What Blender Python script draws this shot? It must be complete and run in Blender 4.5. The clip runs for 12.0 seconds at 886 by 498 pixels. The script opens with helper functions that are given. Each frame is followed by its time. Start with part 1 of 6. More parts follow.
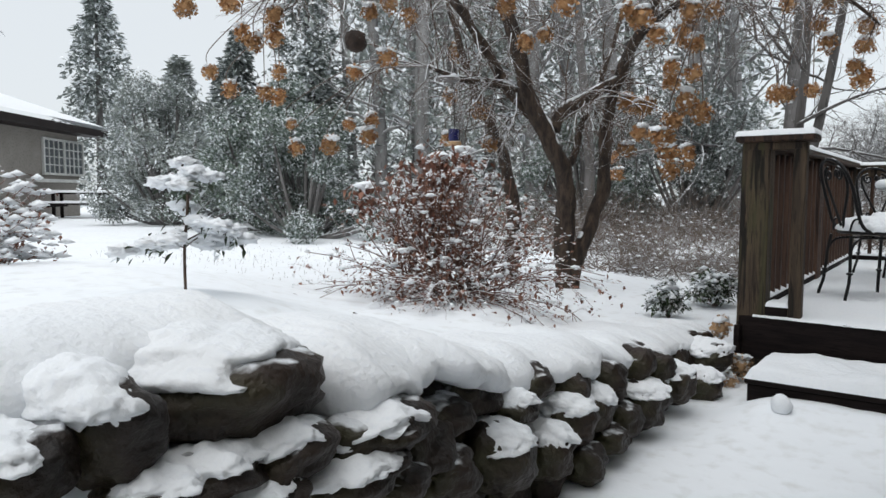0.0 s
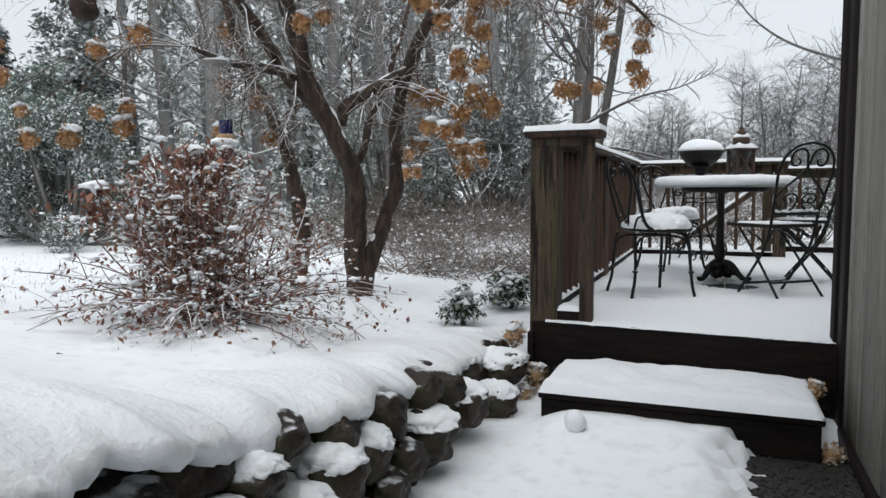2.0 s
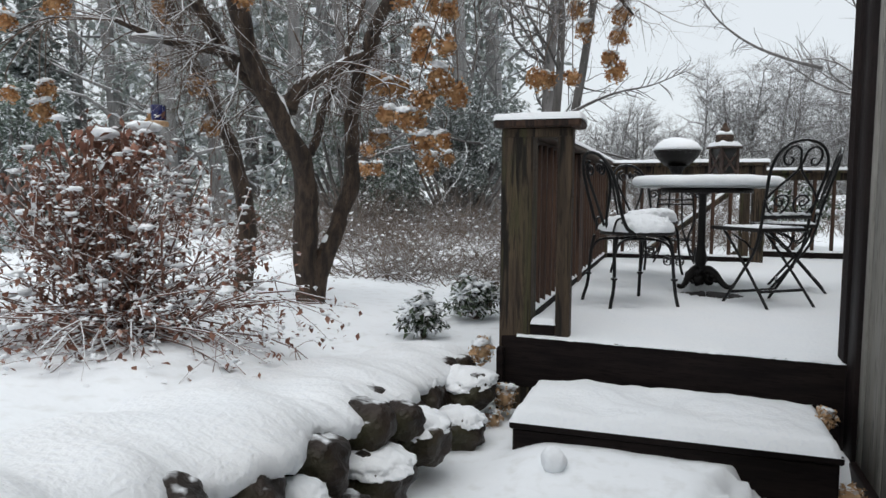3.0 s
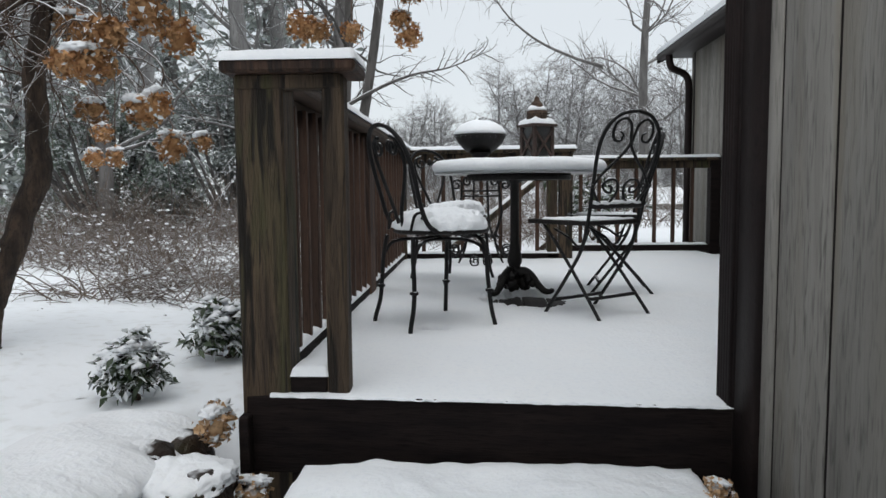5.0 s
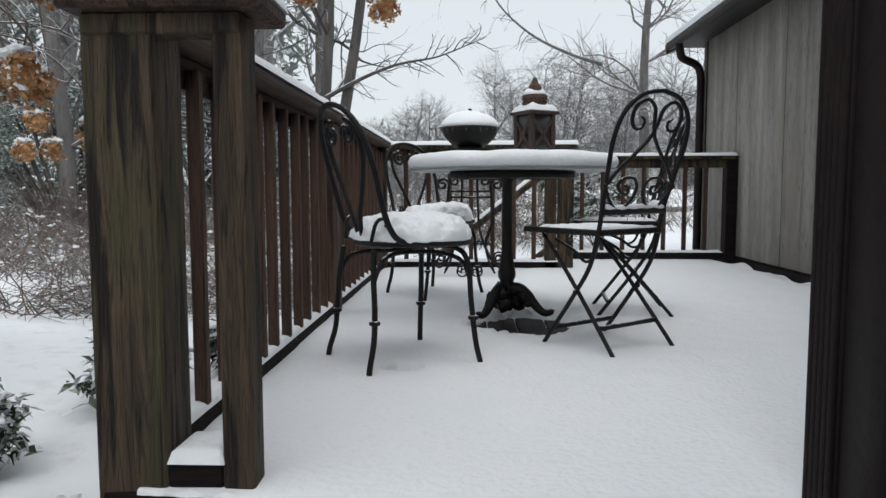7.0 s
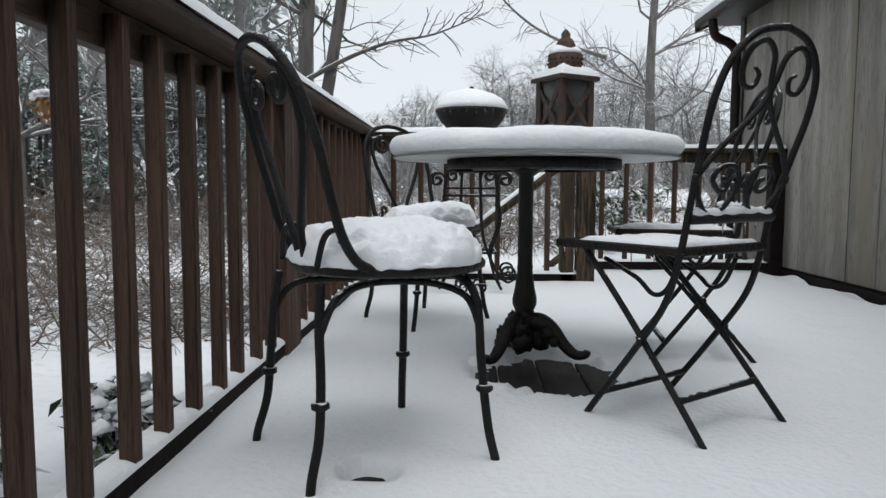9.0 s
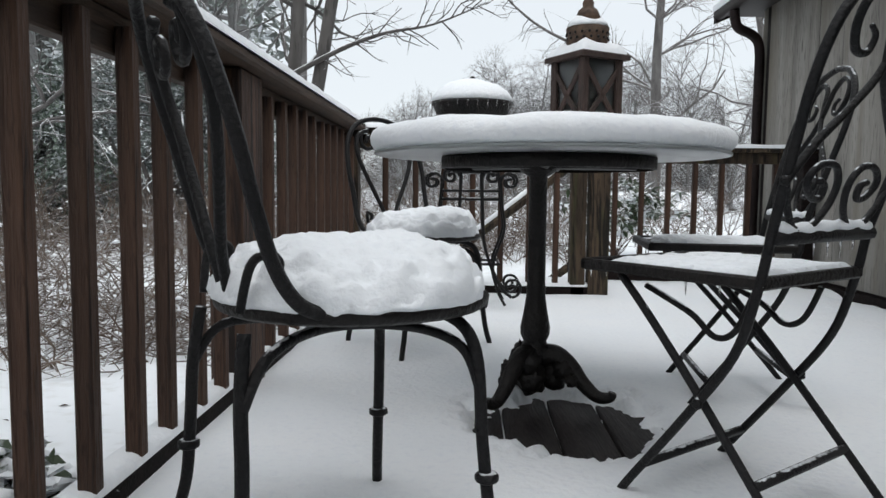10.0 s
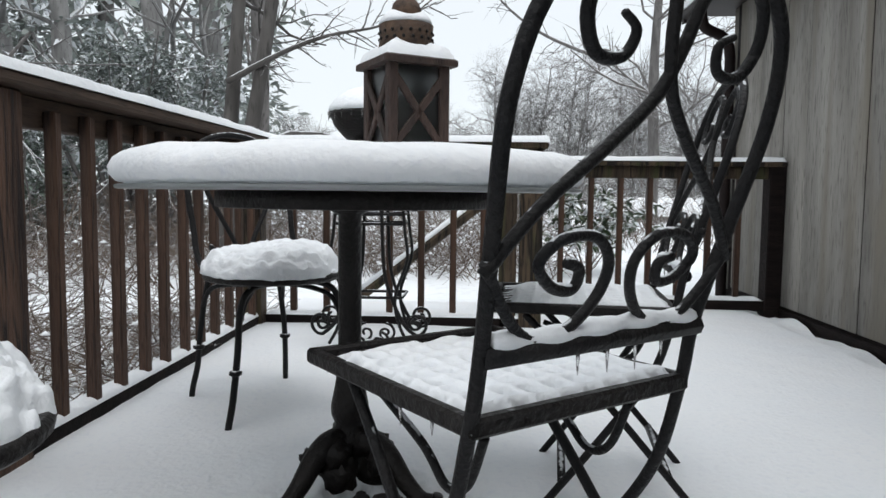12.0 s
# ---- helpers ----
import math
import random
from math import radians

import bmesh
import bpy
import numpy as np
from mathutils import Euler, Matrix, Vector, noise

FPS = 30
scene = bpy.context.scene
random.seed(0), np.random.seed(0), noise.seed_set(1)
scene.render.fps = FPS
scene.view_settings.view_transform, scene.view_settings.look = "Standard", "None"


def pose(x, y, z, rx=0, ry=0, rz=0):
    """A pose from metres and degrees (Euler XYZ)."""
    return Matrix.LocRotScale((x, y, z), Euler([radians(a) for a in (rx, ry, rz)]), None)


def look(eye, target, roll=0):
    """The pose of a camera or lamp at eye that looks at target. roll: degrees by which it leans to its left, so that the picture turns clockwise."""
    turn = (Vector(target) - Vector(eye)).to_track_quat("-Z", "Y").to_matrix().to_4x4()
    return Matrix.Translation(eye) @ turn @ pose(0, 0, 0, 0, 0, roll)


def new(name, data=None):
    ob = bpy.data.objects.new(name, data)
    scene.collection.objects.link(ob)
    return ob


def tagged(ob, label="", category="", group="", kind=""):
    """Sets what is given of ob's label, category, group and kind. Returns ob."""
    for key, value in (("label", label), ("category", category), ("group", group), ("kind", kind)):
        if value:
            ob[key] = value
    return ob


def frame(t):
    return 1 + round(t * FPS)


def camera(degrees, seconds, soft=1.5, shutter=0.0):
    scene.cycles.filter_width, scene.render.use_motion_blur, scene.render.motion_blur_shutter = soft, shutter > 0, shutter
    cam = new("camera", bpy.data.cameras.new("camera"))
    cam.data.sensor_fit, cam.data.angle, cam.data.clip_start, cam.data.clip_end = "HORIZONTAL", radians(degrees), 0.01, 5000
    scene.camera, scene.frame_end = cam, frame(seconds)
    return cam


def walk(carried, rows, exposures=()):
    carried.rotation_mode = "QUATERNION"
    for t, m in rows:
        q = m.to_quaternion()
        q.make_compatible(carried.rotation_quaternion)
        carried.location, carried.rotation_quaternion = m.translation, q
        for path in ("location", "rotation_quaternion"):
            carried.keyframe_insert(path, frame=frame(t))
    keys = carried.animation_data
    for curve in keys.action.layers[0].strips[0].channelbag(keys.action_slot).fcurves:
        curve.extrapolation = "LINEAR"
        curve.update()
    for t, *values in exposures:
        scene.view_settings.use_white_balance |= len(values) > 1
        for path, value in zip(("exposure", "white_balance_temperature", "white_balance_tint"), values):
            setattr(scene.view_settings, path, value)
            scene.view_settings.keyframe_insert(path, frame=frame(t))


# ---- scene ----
cam = camera(64.4, 12.0)
PATH = [
    (0, (0.656, -3.943, 0.636), (-0.529, -2.339, 0.478), 0.1),
    (0.5, (0.622, -3.858, 0.641), (-0.405, -2.149, 0.483), 0.1),
    (1, (0.6, -3.747, 0.651), (-0.318, -1.977, 0.491), -0.2),
    (1.5, (0.591, -3.601, 0.65), (-0.226, -1.783, 0.49), -0.3),
    (2, (0.575, -3.445, 0.645), (-0.149, -1.588, 0.481), -0.3),
    (2.5, (0.551, -3.249, 0.634), (-0.171, -1.391, 0.466), -0.5),
    (2.7, (0.507, -3.175, 0.631), (-0.183, -1.305, 0.465), -0.1),
    (4.3, (0.346, -2.163, 0.592), (0.008, -0.199, 0.427), -0.7),
    (4.5, (0.342, -2.069, 0.589), (0.085, -0.092, 0.422), -0.5),
    (5, (0.375, -1.963, 0.578), (0.284, 0.028, 0.411), -0.5),
    (5.5, (0.401, -1.871, 0.571), (0.32, 0.12, 0.406), -0.4),
    (6, (0.413, -1.72, 0.566), (0.331, 0.271, 0.403), -0.6),
    (6.5, (0.422, -1.512, 0.57), (0.341, 0.48, 0.405), -0.3),
    (7, (0.428, -1.301, 0.574), (0.349, 0.69, 0.409), -0.1),
    (7.5, (0.447, -1.082, 0.584), (0.37, 0.909, 0.417), -0.1),
    (9.5, (0.387, -0.179, 0.559), (0.323, 1.813, 0.39), 0.4),
    (10, (0.403, 0.036, 0.569), (0.335, 2.028, 0.404), 0.6),
    (10.5, (0.488, 0.226, 0.591), (0.422, 2.218, 0.425), 0.6),
    (11, (0.621, 0.378, 0.613), (0.548, 2.37, 0.452), 0.7),
    (11.5, (0.746, 0.442, 0.639), (0.672, 2.434, 0.48), 0.7),
    (12, (0.879, 0.485, 0.659), (0.777, 2.476, 0.502), 0.6),
]
walk(cam, [(t, look(eye, target, roll)) for t, eye, target, roll in PATH],
     exposures=[(0.0, 0.0), (3.0, 0.0), (5.5, -0.06), (7.5, -0.02), (9.5, 0.06), (12.0, 0.2)])

# ---- world and light: thick white overcast, light snowfall ----
world = bpy.data.worlds.new("world")
scene.world = world
world.use_nodes = True
wn, wl = world.node_tree.nodes, world.node_tree.links
wn.clear()
sky = wn.new("ShaderNodeTexSky")
sky.sky_type = "NISHITA"
sky.sun_disc = False
sky.sun_elevation, sky.sun_rotation = radians(38), radians(200)
sky_bg = wn.new("ShaderNodeBackground")
sky_bg.inputs[1].default_value = 0.012
wl.new(sky.outputs[0], sky_bg.inputs[0])
cloud_bg = wn.new("ShaderNodeBackground")
cloud_bg.inputs[0].default_value = (0.82, 0.865, 0.90, 1)
cloud_bg.inputs[1].default_value = 0.90
both = wn.new("ShaderNodeAddShader")
wl.new(sky_bg.outputs[0], both.inputs[0])
wl.new(cloud_bg.outputs[0], both.inputs[1])
wout = wn.new("ShaderNodeOutputWorld")
wl.new(both.outputs[0], wout.inputs[0])
sun = new("sun", bpy.data.lights.new("sun", "SUN"))
sun.data.energy, sun.data.angle, sun.data.color = 1.5, radians(70), (1.0, 0.98, 0.96)
sun.matrix_world = look((2, -5, 12), (0, 0, 0))


# ---- materials ----
def material(name, c1, c2, rough=0.8, scale=8.0, bump=0.3, fine=60.0, stretch=(1, 1, 1), metal=0.0, snow=0.0, snow_edge=0.55, island=0.0,
             coords="Object", moss=None, spec=0.5, snow_col=(0.80, 0.83, 0.86), through_light=0.0, streak=None, warp=0.0):
    """Two-scale noise colour and bump; snow: share of settled snow on faces that look up; island: share of pieces coated white."""
    m = bpy.data.materials.new(name)
    m.use_nodes = True
    nt = m.node_tree
    n, l = nt.nodes, nt.links
    b = n["Principled BSDF"]
    tc = n.new("ShaderNodeTexCoord")
    mp = n.new("ShaderNodeMapping")
    mp.inputs["Scale"].default_value = stretch
    l.new(tc.outputs[coords], mp.inputs[0])

    def tex(sc, det):
        t = n.new("ShaderNodeTexNoise")
        t.inputs["Scale"].default_value, t.inputs["Detail"].default_value = sc, det
        t.inputs["Distortion"].default_value = warp
        l.new(mp.outputs[0], t.inputs["Vector"])
        return t

    def mix(fac, a, c):
        x = n.new("ShaderNodeMix")
        x.data_type = "RGBA"
        if isinstance(fac, float):
            x.inputs[0].default_value = fac
        else:
            l.new(fac, x.inputs[0])
        for k, v in ((6, a), (7, c)):
            if isinstance(v, tuple):
                x.inputs[k].default_value = (*v, 1)
            else:
                l.new(v, x.inputs[k])
        return x.outputs[2]

    def ramp(src, lo, hi):
        r = n.new("ShaderNodeMapRange")
        r.inputs[1].default_value, r.inputs[2].default_value = lo, hi
        l.new(src, r.inputs[0])
        return r.outputs[0]

    big, small = tex(scale, 4), tex(fine, 5)
    col = mix(ramp(big.outputs[0], 0.35, 0.65), c1, c2)
    dark = tuple(v * 0.55 for v in c1)
    col = mix(ramp(small.outputs[0], 0.52, 0.75), col, dark)
    info = n.new("ShaderNodeObjectInfo")
    var = n.new("ShaderNodeHueSaturation")
    vr = n.new("ShaderNodeMapRange")
    vr.inputs[3].default_value, vr.inputs[4].default_value = 0.8, 1.2
    l.new(info.outputs["Random"], vr.inputs[0])
    l.new(vr.outputs[0], var.inputs["Value"])
    l.new(col, var.inputs["Color"])
    col = var.outputs[0]
    if moss:
        col = mix(ramp(tex(scale * 0.7, 3).outputs[0], 0.52, 0.68), col, moss)
    if streak:
        col = mix(ramp(tex(scale * 2.3, 5).outputs[0], 0.50, 0.60), col, streak)
    if island:
        g = n.new("ShaderNodeNewGeometry")
        r = n.new("ShaderNodeMath")
        r.operation = "LESS_THAN"
        r.inputs[1].default_value = island
        l.new(g.outputs["Random Per Island"], r.inputs[0])
        col = mix(r.outputs[0], col, snow_col)
    if snow:
        g = n.new("ShaderNodeNewGeometry")
        sx = n.new("ShaderNodeSeparateXYZ")
        l.new(g.outputs["Normal"], sx.inputs[0])
        a = n.new("ShaderNodeMath")
        a.operation = "ADD"
        l.new(sx.outputs[2], a.inputs[0])
        nz = n.new("ShaderNodeMath")
        nz.operation = "MULTIPLY_ADD"
        l.new(tex(fine * 0.5, 3).outputs[0], nz.inputs[0])
        nz.inputs[1].default_value, nz.inputs[2].default_value = 0.9, -0.45
        l.new(nz.outputs[0], a.inputs[1])
        fac = ramp(a.outputs[0], snow_edge, snow_edge + 0.12)
        sf = n.new("ShaderNodeMath")
        sf.operation = "MULTIPLY"
        sf.inputs[1].default_value = snow
        l.new(fac, sf.inputs[0])
        col = mix(sf.outputs[0], col, snow_col)
    l.new(col, b.inputs["Base Color"])
    b.inputs["Roughness"].default_value = rough
    b.inputs["Metallic"].default_value = metal
    b.inputs["Specular IOR Level"].default_value = spec
    if through_light:
        b.inputs["Subsurface Weight"].default_value = through_light
        b.inputs["Subsurface Radius"].default_value = (0.02, 0.025, 0.03)
        b.inputs["Subsurface Scale"].default_value = 0.6
    if bump:
        bp = n.new("ShaderNodeBump")
        bp.inputs["Strength"].default_value, bp.inputs["Distance"].default_value = bump, 0.01
        l.new(small.outputs[0], bp.inputs["Height"])
        l.new(bp.outputs[0], b.inputs["Normal"])
    return m


SNOW = material("snow", (0.84, 0.87, 0.90), (0.86, 0.88, 0.90), 0.7, 3, 0.5, 55, spec=0.2)
SNOW.node_tree.nodes["Hue/Saturation/Value"].inputs["Value"].default_value = 1.0
for lk in list(SNOW.node_tree.links):
    if lk.to_node.bl_idname == "ShaderNodeHueSaturation" and lk.to_socket.name == "Value":
        SNOW.node_tree.links.remove(lk)
for nd in SNOW.node_tree.nodes:
    if nd.bl_idname == "ShaderNodeMix" and not nd.inputs[7].is_linked and nd.inputs[7].default_value[0] < 0.6:
        nd.inputs[7].default_value = (0.80, 0.83, 0.87, 1)
CRUMB = SNOW.copy()
CRUMB.name = "crumbly_snow"
CRUMB.node_tree.nodes["Bump"].inputs["Strength"].default_value = 0.55
CRUMB.node_tree.nodes["Bump"].inputs["Distance"].default_value = 0.012
LAWN = material("lawn_snow", (0.83, 0.86, 0.89), (0.80, 0.83, 0.86), 0.8, 1.5, 0.4, 14, spec=0.2)
for nd in LAWN.node_tree.nodes:
    if nd.bl_idname == "ShaderNodeMix" and not nd.inputs[7].is_linked and nd.inputs[7].default_value[0] < 0.6:
        nd.inputs[7].default_value = (0.72, 0.74, 0.75, 1)
STONE = material("field_stone", (0.011, 0.0075, 0.0058), (0.042, 0.027, 0.019), 0.5, 6, 1.0, 24, moss=(0.036, 0.034, 0.014), snow=0.9, snow_edge=0.92, spec=0.35)
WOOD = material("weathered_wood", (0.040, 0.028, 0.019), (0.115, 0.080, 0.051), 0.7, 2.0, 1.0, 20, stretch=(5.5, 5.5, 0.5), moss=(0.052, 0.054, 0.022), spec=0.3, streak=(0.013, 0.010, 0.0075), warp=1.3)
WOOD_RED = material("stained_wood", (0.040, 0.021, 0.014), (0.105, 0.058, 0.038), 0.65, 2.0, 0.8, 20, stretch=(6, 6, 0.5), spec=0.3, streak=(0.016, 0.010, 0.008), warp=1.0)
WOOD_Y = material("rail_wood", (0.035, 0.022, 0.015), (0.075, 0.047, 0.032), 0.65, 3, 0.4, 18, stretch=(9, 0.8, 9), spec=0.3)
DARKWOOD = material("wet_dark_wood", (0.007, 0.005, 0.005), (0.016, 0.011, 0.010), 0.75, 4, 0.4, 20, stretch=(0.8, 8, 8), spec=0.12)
PLANK = material("wet_plank", (0.010, 0.008, 0.008), (0.027, 0.022, 0.021), 0.6, 4, 0.5, 24, stretch=(8, 0.8, 8), snow=0.8, snow_edge=1.22, spec=0.25)
SIDING = material("grey_siding", (0.195, 0.184, 0.168), (0.31, 0.294, 0.27), 0.85, 1.6, 0.5, 22, stretch=(4, 4, 0.45), spec=0.2, moss=(0.235, 0.212, 0.178), warp=0.7)
TRIM = material("brown_trim", (0.012, 0.0075, 0.0075), (0.020, 0.013, 0.012), 0.6, 5, 0.2, 40, spec=0.2)
IRON = material("black_iron", (0.005, 0.005, 0.006), (0.011, 0.010, 0.010), 0.5, 12, 0.5, 130, snow=0.85, snow_edge=0.80, spec=0.25)
IRON_BARE = material("cast_iron", (0.006, 0.005, 0.005), (0.013, 0.011, 0.010), 0.45, 10, 0.5, 90, snow=0.5, snow_edge=1.15, spec=0.25)
RUST = material("rusted_metal", (0.055, 0.033, 0.023), (0.125, 0.075, 0.046), 0.75, 22, 0.6, 70, snow=0.5, snow_edge=0.8)
LANTERN = material("lantern_wood", (0.026, 0.015, 0.012), (0.055, 0.032, 0.025), 0.65, 6, 0.5, 40, stretch=(6, 6, 1), snow=0.4, snow_edge=0.95)
BARK = material("dark_bark", (0.026, 0.017, 0.012), (0.095, 0.062, 0.042), 0.85, 7, 1.0, 30, stretch=(4, 4, 1), snow=0.95, snow_edge=0.64)
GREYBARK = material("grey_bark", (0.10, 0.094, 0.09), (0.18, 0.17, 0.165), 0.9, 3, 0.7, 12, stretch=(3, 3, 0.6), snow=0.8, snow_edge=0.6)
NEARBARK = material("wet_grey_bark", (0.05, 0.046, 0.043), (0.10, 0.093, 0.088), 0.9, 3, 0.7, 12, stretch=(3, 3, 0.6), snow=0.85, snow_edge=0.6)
# pine bark: haze lightens the base colour, snow settles on upper faces
HAZEBARK = material("hazed_bark", (0.19, 0.186, 0.184), (0.30, 0.295, 0.29), 0.9, 3, 0.5, 12, stretch=(3, 3, 0.6), snow=0.8, snow_edge=0.45)
# distance haze is mixed into this bark's pale base colour
PALEBARK = material("far_haze_bark", (0.12, 0.115, 0.112), (0.19, 0.183, 0.18), 0.9, 2, 0.2, 8, snow=0.9, snow_edge=0.48)
TWIG = material("snowy_twigs", (0.07, 0.045, 0.032), (0.13, 0.085, 0.06), 0.8, 9, 0.0, 30, snow=0.95, snow_edge=0.35)
REDTWIG = material("red_brown_stems", (0.15, 0.070, 0.050), (0.26, 0.140, 0.100), 0.7, 9, 0.0, 30, snow=0.95, snow_edge=0.42)
BRUSH = material("brush_twigs", (0.085, 0.060, 0.045), (0.16, 0.12, 0.092), 0.8, 3, 0.0, 10, snow=0.65, snow_edge=0.66)
PETAL = material("dry_petals", (0.30, 0.140, 0.058), (0.50, 0.30, 0.15), 0.8, 12, 0.2, 70, island=0.04, snow=0.75, snow_edge=0.80, spec=0.2)
PALEPETAL = material("pale_dry_petals", (0.36, 0.22, 0.11), (0.5, 0.33, 0.19), 0.8, 12, 0.2, 70, island=0.1, snow=0.6, snow_edge=0.7)
LEAFRED = material("withered_leaves", (0.16, 0.068, 0.05), (0.31, 0.165, 0.115), 0.78, 14, 0.2, 60, island=0.10, snow=0.7, snow_edge=0.80, spec=0.22)
RHODO = material("evergreen_leaves", (0.018, 0.035, 0.014), (0.05, 0.078, 0.032), 0.5, 14, 0.2, 60, island=0.36, snow=0.5, snow_edge=0.85)
# needle base colours carry snowfall haze, palest far off; island flecks are snow
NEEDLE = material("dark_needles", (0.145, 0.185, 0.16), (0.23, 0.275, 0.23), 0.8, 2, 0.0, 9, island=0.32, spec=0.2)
NEEDLEMID = material("half_hazed_needles", (0.17, 0.195, 0.185), (0.26, 0.29, 0.275), 0.9, 1, 0.0, 5, island=0.26, spec=0.1)
NEEDLEFAR = material("hazed_needles", (0.27, 0.30, 0.285), (0.36, 0.39, 0.365), 0.9, 1, 0.0, 5, island=0.26, spec=0.1)
SEED = material("dark_seed_ball", (0.02, 0.012, 0.009), (0.05, 0.03, 0.02), 0.9, 20, 0.8, 90, snow=0.5, snow_edge=0.9)
BLUE = material("blue_glass_feeder", (0.008, 0.01, 0.085), (0.012, 0.015, 0.14), 0.2, 5, 0.0, 30)
STUCCO = material("tan_stucco", (0.30, 0.275, 0.25), (0.36, 0.33, 0.30), 0.9, 2, 0.3, 20)
WHITEPAINT = material("white_paint", (0.62, 0.62, 0.60), (0.68, 0.68, 0.66), 0.6, 4, 0.1, 30)
PANE = material("dark_pane", (0.10, 0.11, 0.12), (0.14, 0.15, 0.16), 0.1, 2, 0.0, 20)
GRAVEL = material("wet_gravel", (0.016, 0.015, 0.014), (0.055, 0.052, 0.05), 0.6, 60, 1.0, 160, snow=0.7, snow_edge=1.24)
ICE = bpy.data.materials.new("ice")
ICE.use_nodes = True
ICE.node_tree.nodes["Principled BSDF"].inputs["Transmission Weight"].default_value = 0.9
ICE.node_tree.nodes["Principled BSDF"].inputs["IOR"].default_value = 1.31
ICE.node_tree.nodes["Principled BSDF"].inputs["Roughness"].default_value = 0.12
GLASS = bpy.data.materials.new("frosted_glass")
GLASS.use_nodes = True
GLASS.node_tree.nodes["Principled BSDF"].inputs["Transmission Weight"].default_value = 0.75
GLASS.node_tree.nodes["Principled BSDF"].inputs["Base Color"].default_value = (0.8, 0.84, 0.85, 1)
GLASS.node_tree.nodes["Principled BSDF"].inputs["Roughness"].default_value = 0.3

CLEAR = bpy.data.materials.new("lantern_glass")
CLEAR.use_nodes = True
CLEAR.node_tree.nodes["Principled BSDF"].inputs["Transmission Weight"].default_value = 1.0
CLEAR.node_tree.nodes["Principled BSDF"].inputs["Base Color"].default_value = (0.36, 0.37, 0.37, 1)
CLEAR.node_tree.nodes["Principled BSDF"].inputs["Roughness"].default_value = 0.3
STONE.node_tree.nodes["Bump"].inputs["Distance"].default_value = 0.025
BARK.node_tree.nodes["Bump"].inputs["Distance"].default_value = 0.03


